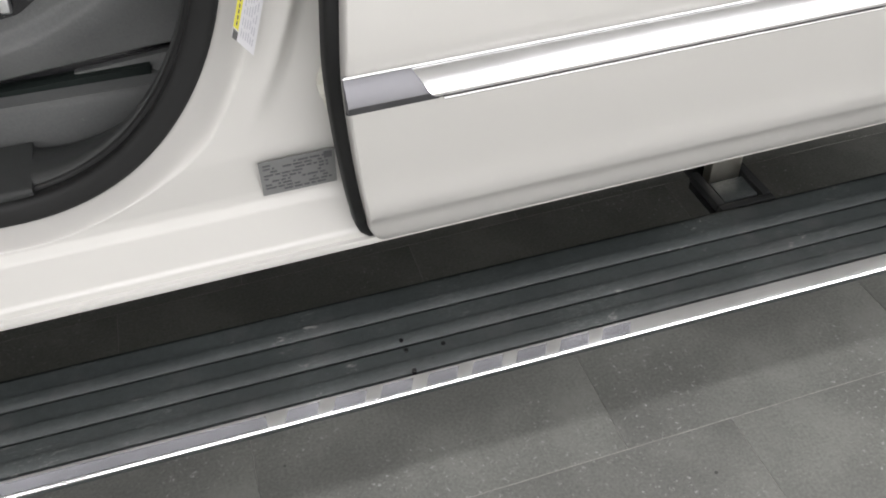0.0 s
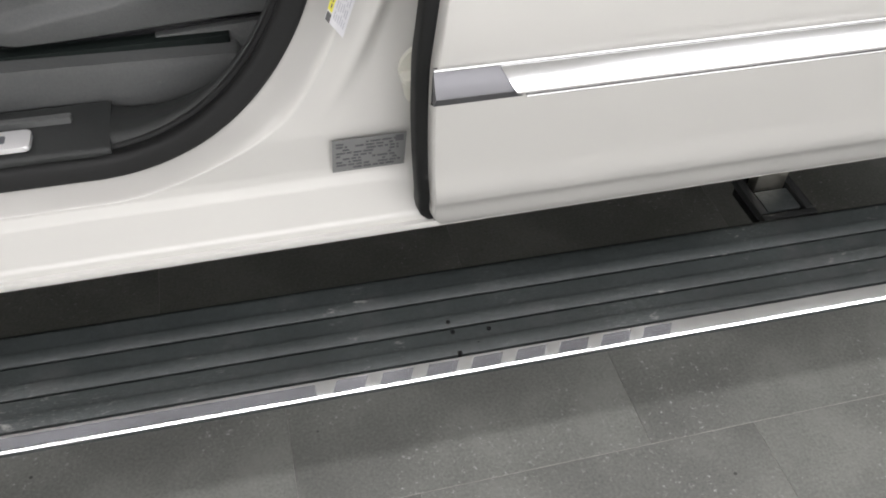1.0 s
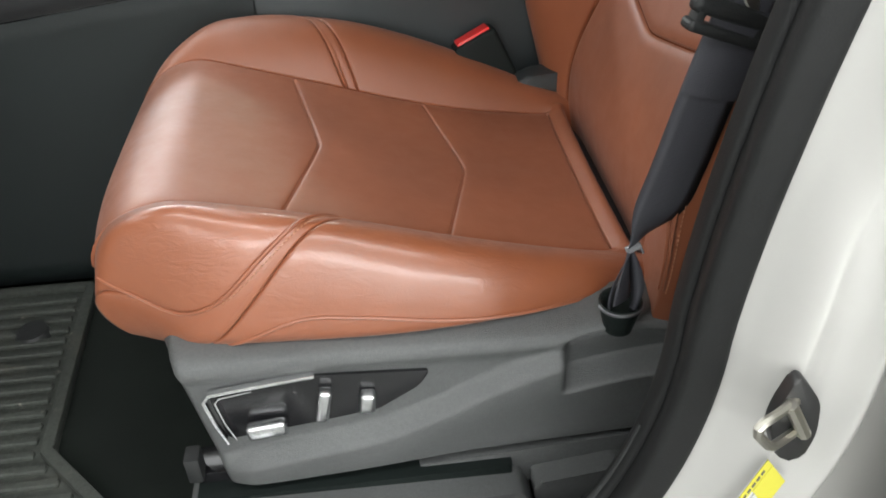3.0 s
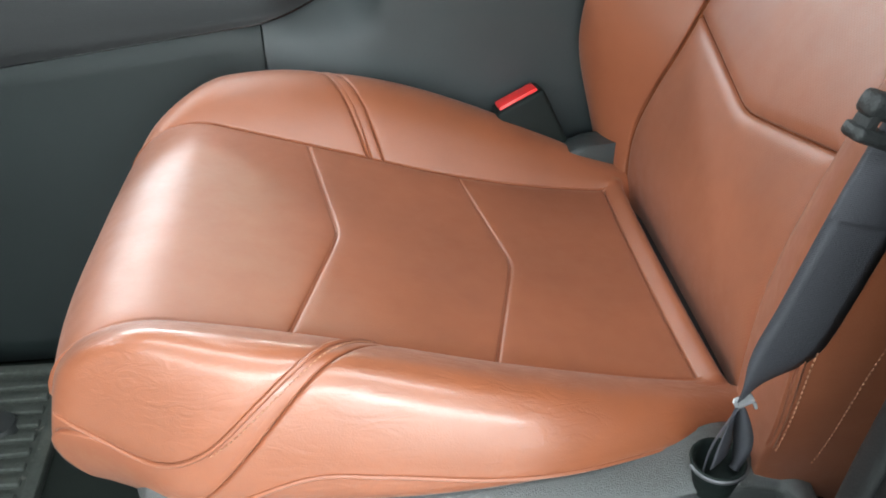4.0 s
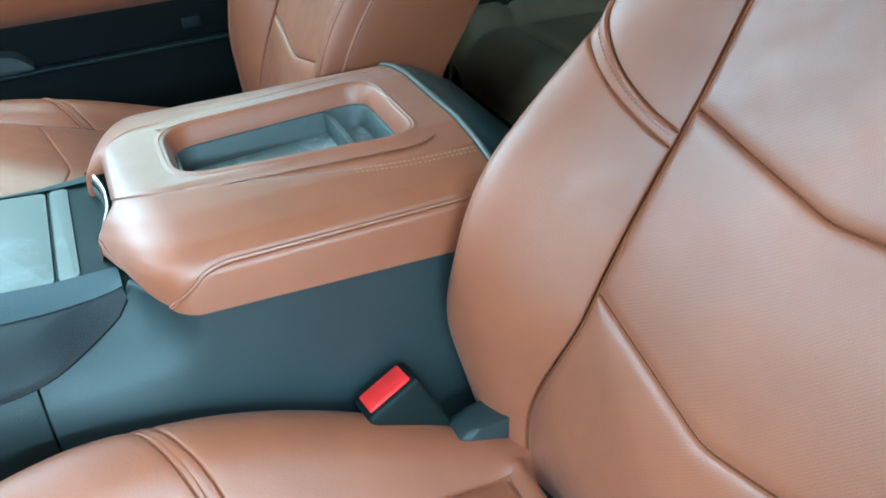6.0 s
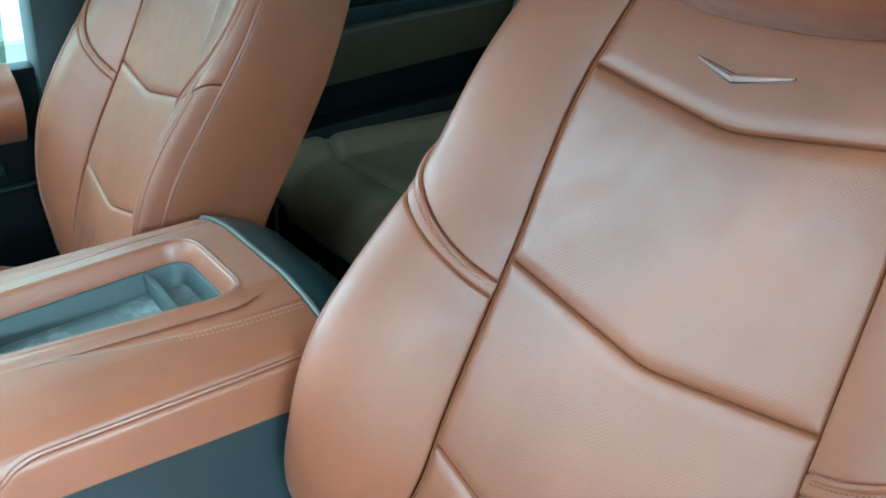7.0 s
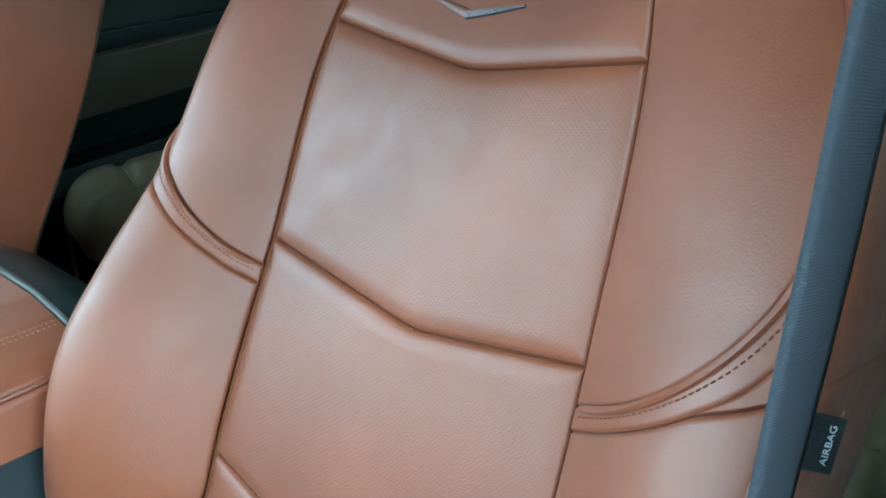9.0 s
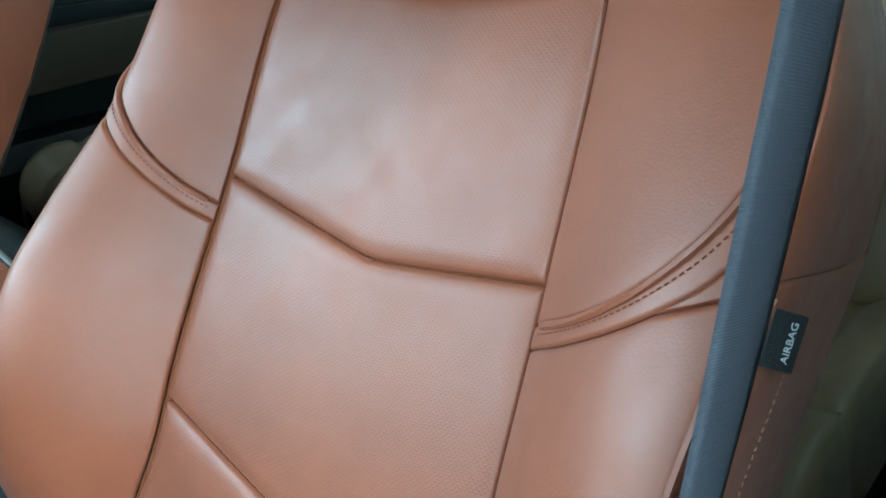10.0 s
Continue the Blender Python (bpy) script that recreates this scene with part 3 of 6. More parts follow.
boxed("front_bulkhead", (-1.32, 0.1, 0.3), (-1.26, 1.88, 1.14), M_PLASTIC_DARK, car, 0.01)
# far side: sill, door, pillars and roof rail
boxed("far_sill", (-1.2, 1.8, 0.43), (3.0, 1.94, 0.6), M_PAINT, car, 0.01)
slab("far_pillar", [(-0.12, 0.6), (0.06, 0.6), (0.06, 1.7), (-0.04, 1.7)], 1.8, 1.9, "y", M_PLASTIC_DARK, car, 0.008)
slab("windscreen_pillar", [(-1.2, 1.12), (-1.1, 1.12), (-0.38, 1.7), (-0.46, 1.74)], 1.76, 1.84, "y", M_PLASTIC_DARK, car, 0.01)
slab("windscreen_pillar", [(-1.2, 1.12), (-1.1, 1.12), (-0.38, 1.7), (-0.46, 1.74)], 0.16, 0.23, "y", M_PLASTIC_DARK, car, 0.01)

# inner trim of the centre pillar and the sill
slab("pillar_trim", [(-0.05, 0.62), (0.10, 0.62), (0.16, 1.7), (0.09, 1.7), (-0.025, 1.0)], 0.112, 0.17, "y", M_PLASTIC, car, 0.012)
boxed("inner_sill", (-1.15, 0.10, 0.45), (0.9, 0.20, 0.552), M_PLASTIC_DARK, car, 0.006)

# rubber seal round the opening
def opening_path(s0, s1, n, shift=0.0, y=0.1):
    s = np.linspace(s0, s1, n)
    x, z = opening(s)
    tx, tz = np.gradient(x), np.gradient(z)
    ln = np.hypot(tx, tz)
    yy = y + 0.5 * np.clip(L_OUT(z) - 0.045, 0, 1)
    return np.stack([x - tz / ln * shift, yy, z + tx / ln * shift], 1)


seal = thing("door_seal", (-0.4, 0.1, 0.55), "black rubber weatherstrip lining the door opening", "seal")
sweep("bulb", opening_path(0, 1, 130, 0.014, 0.098), rounded([(-0.014, -0.016), (0.016, -0.018), (0.02, 0.012), (-0.008, 0.016)], 0.01, 4), M_RUBBER, seal)
sweep("lip", opening_path(0, 1, 130, 0.022, 0.116), rounded([(-0.006, -0.012), (0.012, -0.012), (0.012, 0.012), (-0.006, 0.010)], 0.005, 3), M_RUBBER, seal)


sill_cover = thing("sill_cover", (-0.6, 0.14, 0.56), "dark grey moulded plastic cover along the door sill", "trim")
sweep("cover", [(x, 0.15, 0.583) for x in np.linspace(-1.15, -0.403, 20)], rounded([(-0.048, -0.012), (0.05, -0.012), (0.05, 0.012), (-0.048, 0.004)], 0.006, 3), M_PLASTIC, sill_cover)
fade = np.linspace(0, 1, 60) ** 0.7
rows_ = [opening_path(0.418, 0.640, 60, a + (b - a) * fade, 0.116 + (y0 - 0.116) * (1 - 0.72 * fade)) for a, b, y0 in ((0.028, 0.026, 0.112), (0.038, 0.033, 0.118), (0.042, 0.034, 0.130), (0.042, 0.020, 0.162), (0.038, 0.004, 0.196), (0.010, -0.010, 0.204), (0.006, -0.012, 0.196), (0.030, 0.010, 0.155), (0.024, 0.018, 0.122))]
grid_part("corner_cover", np.stack(rows_, 1), M_PLASTIC, sill_cover, wrap=True)
scuff = thing("scuff_plate", (-0.6, 0.125, 0.592), "brushed metal door sill plate with a dark inset", "sill plate")
M_SILL = surface("pale_satin_metal", (0.78, 0.78, 0.78), 0.42, metal=0.6, vary=0.05)
slab("plate", rounded([(-0.80, 0.110), (-0.498, 0.110), (-0.498, 0.147), (-0.80, 0.147)], 0.007), 0.592, 0.600, "z", M_SILL, scuff, 0.002)
inset = slab("inset", rounded([(-0.80, 0.121), (-0.528, 0.121), (-0.528, 0.136), (-0.80, 0.136)], 0.003), 0.6002, 0.6012, "z", surface("dark_brushed_inset", (0.16, 0.165, 0.18), 0.4, metal=0.6, vary=0.1), scuff, 0.0)
for ex in (-0.7235, -0.6615):
    slab("inset_gap", [(ex - 0.004, 0.1215), (ex + 0.004, 0.1215), (ex + 0.004, 0.1355), (ex - 0.004, 0.1355)], 0.6012, 0.6015, "z", M_GLOSS, inset, 0.0)
emblem = slab("emblem", rounded([(-0.72, 0.123), (-0.665, 0.123), (-0.665, 0.134), (-0.72, 0.134)], 0.004), 0.6012, 0.6022, "z", M_SILL, scuff, 0.0)
for k in range(7):
    slab("emblem_bar", [(-0.716 + 0.007 * k, 0.125), (-0.713 + 0.007 * k, 0.125), (-0.713 + 0.007 * k, 0.132), (-0.716 + 0.007 * k, 0.132)], 0.6022, 0.6026, "z", M_TIP_DARK, emblem, 0.0)
slab("tread_strip", rounded([(-0.645, 0.161), (-0.452, 0.160), (-0.450, 0.171), (-0.640, 0.173)], 0.003), 0.590, 0.601, "z", M_SHIELD, scuff, 0.002)

# ---- centre pillar fittings ----
striker = thing("door_striker", (-0.07, 0.04, 0.928), "bright steel door striker loop on a dark plate", "striker")
slab("plate", rounded([(-0.084, 0.966), (-0.064, 0.938), (-0.060, 0.905), (-0.066, 0.878), (-0.084, 0.882), (-0.096, 0.915), (-0.094, 0.935)], 0.010), 0.030, 0.041, "y", surface("dark_steel_plate", (0.09, 0.09, 0.09), 0.4, metal=0.8), striker, 0.003)
tube("loop", [(-0.082, 0.031, 0.941), (-0.100, 0.020, 0.942), (-0.112, 0.014, 0.942), (-0.1155, 0.012, 0.939), (-0.115, 0.012, 0.933), (-0.106, 0.013, 0.921), (-0.101, 0.014, 0.918), (-0.092, 0.019, 0.917), (-0.072, 0.031, 0.914)], 0.0036, M_STEEL, striker)
tube("bar", [(-0.089, 0.025, 0.944), (-0.073, 0.025, 0.913)], 0.0048, M_STEEL, striker)
for bx, zz in ((-0.087, 0.941), (-0.074, 0.916)):
    tube("bolt", [(bx, 0.034, zz), (bx, 0.026, zz)], 0.0045, M_STEEL, striker, n=6)


def plate_on_pillar(name, corners, lift, material, parent, y_at, label=""):
    """A thin sticker whose corners are given in x and z, laid just proud of the pillar."""
    bm = bmesh.new()
    front = [bm.verts.new((x, y_at(x, z) - lift, z)) for x, z in corners]
    back = [bm.verts.new((x, y_at(x, z) - lift + 0.0008, z)) for x, z in corners]
    bm.faces.new(front)
    bm.faces.new(back[::-1])
    n = len(corners)
    for i in range(n):
        bm.faces.new((front[i], front[(i + 1) % n], back[(i + 1) % n], back[i]))
    return part(name, bm, material, parent, label, smooth=False)


def quad(o, u, v, a0, b0, a1, b1):
    return [(o[0] + u[0] * a + v[0] * b, o[1] + u[1] * a + v[1] * b) for a, b in ((a0, b0), (a1, b0), (a1, b1), (a0, b1))]


cert = thing("certification_label", (-0.08, 0.04, 0.57), "grey foil certification label with rows of fine print", "label")
CO, CU, CV = (-0.129, 0.542), (0.097, 0.0), (0.001, 0.064)


def cert_y(x, z):
    return 0.0505 - 0.24 * (z - 0.546)


plate_on_pillar("sheet", quad(CO, CU, CV, 0, 0, 1, 1), 0.004, M_LABEL, cert, cert_y)
rng = random.Random(5)
for row in range(9):
    x, b = 0.05, 0.88 - row * 0.095
    while x < 0.93:
        w = rng.uniform(0.03, 0.14)
        if rng.random() < 0.78 and x + w < 0.96:
            plate_on_pillar("print_bar", quad(CO, CU, CV, x, b - 0.03, x + w, b + 0.012), 0.0049, M_INK_GREY, cert, cert_y)
        x += w + 0.025
plate_on_pillar("print_bar", quad(CO, CU, CV, 0.85, 0.78, 0.96, 0.95), 0.0051, M_INK_GREY, cert, cert_y)

tyre = thing("tyre_label", (-0.09, 0.04, 0.79), "white and yellow tyre information label", "label")
TO, TU, TV = (-0.124, 0.778), (0.036, 0.100), (0.019, -0.028)


def tyre_y(x, z):
    return 0.0385


plate_on_pillar("sheet", quad(TO, TU, TV, 0, 0, 1, 1), 0.003, M_LABEL_WHITE, tyre, tyre_y)
plate_on_pillar("heading", quad(TO, TU, TV, 0.12, 0.0, 1.0, 0.22), 0.0042, M_YELLOW, tyre, tyre_y)
plate_on_pillar("heading", quad(TO, TU, TV, 0.72, 0.25, 1.0, 0.95), 0.0042, M_YELLOW, tyre, tyre_y)
plate_on_pillar("symbol", quad(TO, TU, TV, 0.0, 0.02, 0.10, 0.22), 0.0044, M_INK, tyre, tyre_y)
for k in range(12):
    plate_on_pillar("print_bar", quad(TO, TU, TV, 0.16 + 0.065 * k, 0.09, 0.16 + 0.065 * k + 0.045, 0.14), 0.0050, M_INK, tyre, tyre_y)
for row in range(6):
    x = 0.08
    while x < 0.66:
        w = rng.uniform(0.04, 0.12)
        plate_on_pillar("print_bar", quad(TO, TU, TV, x, 0.33 + 0.1 * row, x + w, 0.365 + 0.1 * row), 0.0042, M_FAINT, tyre, tyre_y)
        x += w + 0.04

plug = thing("pillar_plug", (-0.012, 0.05, 0.80), "small black oval plug in the pillar", "plug")
bm = bmesh.new()
bmesh.ops.create_uvsphere(bm, u_segments=16, v_segments=8, radius=1.0, matrix=Matrix.Translation((0.010, 0.052, 0.784)) @ Matrix.Rotation(radians(20), 4, "Y") @ Matrix.Diagonal((0.015, 0.004, 0.0085, 1)))
part("cap", bm, M_RUBBER, plug)


def hinge(z, dx, name="hinge"):
    """A painted hinge: a leaf bolted to the pillar, a flanged bracket over it that carries the door."""
    t = slab(name, rounded([(dx - 0.020, z + 0.020), (dx + 0.050, z + 0.020), (dx + 0.050, z - 0.030), (dx + 0.006, z - 0.034), (dx - 0.014, z - 0.022)], [0.006, 0.002, 0.002, 0.012, 0.010]), 0.036, 0.048, "y", M_SEALER, car, 0.004, "cream-painted steel hinge with a bolt")
    for bx, bz, r in ((dx + 0.004, z - 0.009, 0.0098), (dx + 0.022, z + 0.044, 0.0092)):
        washer = bmesh.new()
        turn = Matrix.Translation((bx, 0.034, bz)) @ Matrix.Rotation(radians(90), 4, "X")
        bmesh.ops.create_cone(washer, segments=24, radius1=r * 1.25, radius2=r * 1.1, depth=0.006, cap_ends=True, matrix=turn)
        bmesh.ops.create_cone(washer, segments=12, radius1=r * 0.82, radius2=r * 0.62, depth=0.012, cap_ends=True, matrix=Matrix.Translation((0, -0.007, 0)) @ turn)
        part("bolt", washer, M_SEALER, t)
    slab("bracket", rounded([(dx - 0.022, z + 0.022), (dx + 0.052, z + 0.022), (dx + 0.052, z + 0.064), (dx + 0.022, z + 0.064), (dx - 0.010, z + 0.048), (dx - 0.020, z + 0.034)], [0.004, 0.002, 0.002, 0.012, 0.012, 0.008]), 0.034, 0.042, "y", M_SEALER, t, 0.003)
    slab("flange", rounded([(dx - 0.022, 0.012), (dx + 0.052, 0.012), (dx + 0.052, 0.044), (dx - 0.022, 0.044)], [0.010, 0.002, 0.002, 0.002]), z + 0.016, z + 0.023, "z", M_SEALER, t, 0.003)
    return t


hinge(1.095, 0.005)
hinge(0.674, -0.018)
boot = thing("wiring_boot", (0.03, 0.03, 0.93), "black ribbed rubber wiring boot between pillar and door", "wiring boot")
slab("housing", rounded([(0.006, 0.932), (0.026, 0.910), (0.06, 0.907), (0.06, 1.008), (0.034, 1.010), (0.018, 0.982)], 0.014), 0.012, 0.045, "y", M_RUBBER, boot, 0.006)
for k in range(7):
    zz = 0.905 - 0.0082 * k
    bm = bmesh.new()
    bmesh.ops.create_uvsphere(bm, u_segments=14, v_segments=6, radius=1.0, matrix=Matrix.Translation((0.027, 0.026, zz)) @ Matrix.Diagonal((0.017, 0.017, 0.0046, 1)))
    part("rib", bm, M_RUBBER, boot)

# ---- rear door ----
rear_door = thing("rear_door", (0.5, -0.04, 0.45), "closed white rear car door with a chrome side moulding", "car door")
D_OUT = spline([0.451, 0.462, 0.522, 0.532, 0.542, 0.60, 0.73, 0.775, 0.79, 0.81, 0.95, 1.1, 1.2, 1.7], [0.010, 0.002, -0.028, -0.0345, -0.0385, -0.0505, -0.076, -0.0815, -0.0855, -0.0885, -0.0895, -0.080, -0.068, 0.08])
D_EDGE = spline([0.451, 0.475, 0.52, 0.62, 0.77, 0.9, 1.0, 1.2, 1.7], [0.012, -0.002, -0.010, -0.020, -0.025, -0.014, -0.005, 0.004, 0.02])


def door_skin(a, b):
    """a up the door, b from the folded leading edge rearwards."""
    z = 0.451 + a * 0.76
    e = D_EDGE(z)
    x = np.where(b < 0.2, e + 0.006 * (1 - np.cos(b / 0.2 * np.pi / 2)), e + 0.006 + (b - 0.2) / 0.8 * 1.25)
    y = D_OUT(z) + np.where(b < 0.2, 0.028 * (1 - np.sin(b / 0.2 * np.pi / 2)) ** 1.0, 0.0)
    low = smoothstep(a, 0.0, 0.012)
    return np.stack([x, y + 0.008 * (1 - low), z + 0 * b], -1)


aa, bb = np.meshgrid(np.linspace(0, 1, 120) ** 1.1, np.r_[np.linspace(0, 0.2, 12), np.linspace(0.22, 1, 40)], indexing="ij")
grid_part("outer_skin", door_skin(aa, bb), M_PAINT, rear_door, flip=True)
zz = np.linspace(0.451, 1.2, 40)
grid_part("hem", np.stack([np.stack([D_EDGE(zz) + 0.010, D_OUT(zz) + 0.028, zz], 1), np.stack([D_EDGE(zz) + 0.022, D_OUT(zz) + 0.034, zz], 1), np.stack([D_EDGE(zz) + 0.04, D_OUT(zz) + 0.1, zz], 1)], 0), M_PAINT, rear_door)
slab("bottom_hem", [(0.03, 0.022), (1.25, 0.022), (1.25, 0.10), (0.03, 0.10)], 0.456, 0.460, "z", M_PAINT, rear_door, 0.001)
sweep("edge_seal", [(D_EDGE(z) - 0.004, D_OUT(z) + 0.030, z) for z in np.linspace(0.458, 1.2, 40)], rounded([(-0.013, -0.006), (0.014, -0.006), (0.014, 0.012), (-0.010, 0.010)], 0.005, 3), M_RUBBER, rear_door, up=(0, 1, 0), label="black rubber edge seal")
boxed("inner_panel", (0.06, 0.06, 0.5), (1.2, 0.13, 1.17), M_PLASTIC, rear_door, 0.012)
boxed("window_frame", (0.10, 0.06, 1.165), (1.2, 0.12, 1.21), M_PLASTIC_DARK, rear_door, 0.008)
def tinted(name="tinted_glass", clear_part=0.28):
    """Dark privacy glass: lets a little light through and mirrors a little."""
    m, t, b = nodes_of(name)
    clear = t.nodes.new("ShaderNodeBsdfTransparent")
    clear.inputs["Color"].default_value = (clear_part, clear_part * 1.07, clear_part * 0.95, 1)
    b.inputs["Base Color"].default_value = (0.004, 0.005, 0.005, 1)
    b.inputs["Roughness"].default_value = 0.05
    mix = node(t, "ShaderNodeMixShader", Fac=0.2)
    t.links.new(clear.outputs["BSDF"], mix.inputs[1])
    t.links.new(b.outputs["BSDF"], mix.inputs[2])
    t.links.new(mix.outputs["Shader"], t.nodes["Material Output"].inputs["Surface"])
    return m


M_TINT = tinted()
slab("rear_window", [(0.11, 1.21), (1.2, 1.21), (1.2, 1.69), (0.14, 1.69)], 0.10, 0.105, "y", M_TINT, rear_door, 0.0)
slab("far_front_glass", [(-1.08, 1.17), (-0.12, 1.17), (-0.06, 1.70), (-0.44, 1.70)], 1.85, 1.856, "y", tinted("light_door_glass", 0.6), car, 0.0, "lightly tinted door glass")
slab("far_rear_glass", [(0.07, 1.17), (2.94, 1.17), (2.94, 1.72), (0.07, 1.72)], 1.85, 1.856, "y", tinted("dark_rear_glass", 0.1), car, 0.0, "dark tinted rear glass")
# two unseen panes, added to keep the rear of the cabin dark
slab("near_rear_shade_pane", [(1.2, 0.44), (2.94, 0.44), (2.94, 1.72), (1.2, 1.72)], 0.12, 0.126, "y", M_TINT, car, 0.0)
slab("tailgate_shade_pane", [(0.16, 1.19), (1.82, 1.19), (1.82, 1.72), (0.16, 1.72)], 2.97, 2.976, "x", M_TINT, car, 0.0)


def moulding(name, x0, x1, z_lo, z_hi, proud, material, slant=(0.0, 0.0), label="", knee=0.27):
    """A stretch of side moulding with a shouldered section that follows the door."""
    hz = z_hi - z_lo
    sec = [(0.0, z_lo), (proud * 0.62, z_lo + 0.001), (proud, z_lo + knee * hz), (proud * 0.97, z_lo + (knee + 0.04) * hz), (proud * 0.1, z_lo + 0.96 * hz), (0.0, z_hi)]
    bm = bmesh.new()
    rings = []
    for k, x in enumerate(np.linspace(x0, x1, 8)):
        ring = []
        for p, z in sec:
            f = (z - z_lo) / (z_hi - z_lo)
            sx = (slant[0] * (1 - f) + slant[1] * f) * (1 - k / 7)
            ring.append(bm.verts.new((x + sx, float(D_OUT(z)) - p + 0.002, z)))
        rings.append(ring)
    m = len(sec)
    for i in range(7):
        for j in range(m):
            bm.faces.new((rings[i][j], rings[i][(j + 1) % m], rings[i + 1][(j + 1) % m], rings[i + 1][j]))
    bm.faces.new(rings[0])
    bm.faces.new(rings[-1][::-1])
    return part(name, bm, material, rear_door, label)


M_TIP = surface("grey_brushed_metal", (0.17, 0.17, 0.18), 0.45, metal=0.85, vary=0.08)
moulding("moulding_base", -0.026, 1.22, 0.7215, 0.772, 0.006, M_GLOSS, label="black moulding base")
moulding("moulding_tip", -0.026, 0.075, 0.7265, 0.771, 0.020, M_TIP, label="grey faceted moulding tip", knee=0.34)
for z, x0, out, r in ((0.7725, -0.027, 0.004, 0.0022), (0.7240, 0.082, 0.007, 0.0018)):
    tube("chrome_line", [(x, float(D_OUT(z)) - out, z) for x in np.linspace(x0, 1.22, 12)], r, M_CHROME, rear_door, n=8, up=(0, 0, 1), label="thin chrome line")
moulding("moulding_strip", 0.045, 1.22, 0.731, 0.772, 0.024, M_CHROME, slant=(0.026, 0.0), label="polished chrome moulding strip")

# ---- running board ----
board = thing("running_board", (0.1, -0.04, 0.28), "black ribbed running board with a chrome edge, lowered", "running board")
SKEW = -0.0145


def board_shear(x):
    return SKEW * x


def board_run(name, sec, material, x0=-1.1, x1=1.35, label=""):
    path = [(x, board_shear(x), 0.0) for x in np.linspace(x0, x1, 16)]
    return sweep(name, path, sec, material, board, up=(0, 1, 0), label=label)


def yz(pairs):
    """Section points given as y and z, turned for a path that runs along x."""
    return [(y, z) for y, z in pairs]


board_run("deck", yz([(-0.122, 0.268), (0.06, 0.268), (0.066, 0.28), (0.066, 0.296), (-0.122, 0.296)]), M_STEP)
for y0, y1 in ((-0.107, -0.059), (-0.055, -0.002), (0.002, 0.056)):
    w = y1 - y0
    board_run("tread", yz([(y0, 0.290), (y0, 0.3020), (y0 + 0.001, 0.3030), (y0 + 0.019, 0.3068), (y0 + 0.0205, 0.3064), (y0 + 0.022, 0.3036), (y1 - 0.002, 0.3040), (y1, 0.302), (y1, 0.290)]), M_STEP)
edge_strip = board_run("chrome_edge", yz([(-0.1328, 0.2893), (-0.131, 0.2870), (-0.112, 0.285), (-0.1105, 0.300), (-0.1115, 0.3035), (-0.1135, 0.3045), (-0.1328, 0.2932), (-0.1336, 0.2918)]), M_EDGE, label="polished chrome edge strip")
for k in range(8):
    x0 = -0.172 + 0.066 * k
    sk = board_shear(x0)
    bm = bmesh.new()
    vs = [bm.verts.new(p) for p in ((x0, -0.1305 + sk, 0.2956), (x0 + 0.044, -0.1305 + sk, 0.2956), (x0 + 0.052, -0.1165 + sk, 0.3034), (x0 + 0.008, -0.1165 + sk, 0.3034))]
    lo = [bm.verts.new(v.co + Vector((0, 0.003, -0.003))) for v in vs]
    bm.faces.new(vs)
    for a in range(4):
        bm.faces.new((vs[a], vs[(a + 1) % 4], lo[(a + 1) % 4], lo[a]))
    part("letter_block", bm, M_TIP_DARK, edge_strip, "grey etched block", smooth=False)
# dark strip laid over the forward part of the chrome edge
bm = bmesh.new()
ends = [[bm.verts.new((x, y + board_shear(x), z)) for y, z in ((-0.1300, 0.2960), (-0.1168, 0.3034), (-0.1168, 0.3020), (-0.1300, 0.2946))] for x in (-1.05, -0.6, -0.195)]
for p, q in zip(ends, ends[1:]):
    for a in range(4):
        bm.faces.new((p[a], q[a], q[(a + 1) % 4], p[(a + 1) % 4]))
part("dark_edge_strip", bm, M_TIP_DARK, edge_strip, "dark strip on the chrome edge", smooth=False)
for hx, hy in ((0.013, -0.047), (0.015, -0.067), (0.069, -0.071), (0.047, -0.090), (0.016, -0.106)):
    bm = bmesh.new()
    bmesh.ops.create_cone(bm, segments=14, radius1=0.0034, radius2=0.0030, depth=0.006, cap_ends=True, matrix=Matrix.Translation((hx, hy + board_shear(hx), 0.3030)))
    part("screw_hole", bm, M_GLOSS, board)
for ax in (-0.70, 0.652):
    bm = bmesh.new()
    box(bm, (ax - 0.03, 0.03, 0.255), (ax + 0.03, 0.30, 0.275), 0.005)
    part("support_arm", bm, M_PLASTIC_DARK, board)
    bracket = boxed("arm_bracket", (ax - 0.050, 0.062, 0.262), (ax + 0.050, 0.165, 0.284), M_GLOSS, board, 0.004, "black moulded bracket")
    for lo, hi in (((ax - 0.052, 0.058, 0.28), (ax + 0.052, 0.072, 0.297)), ((ax - 0.052, 0.073, 0.28), (ax - 0.036, 0.165, 0.297)), ((ax + 0.036, 0.073, 0.28), (ax + 0.052, 0.165, 0.297))):
        boxed("bracket_rim", lo, hi, M_PLASTIC_DARK, bracket, 0.004)
    boxed("bracket_pad", (ax - 0.032, 0.080, 0.284), (ax + 0.032, 0.132, 0.293), M_STEP, bracket, 0.003)
    boxed("arm_link", (ax - 0.030, 0.136, 0.28), (ax + 0.030, 0.160, 0.44), M_STEEL, board, 0.004)

# ---- seats ----
SEAT_Y = 0.53


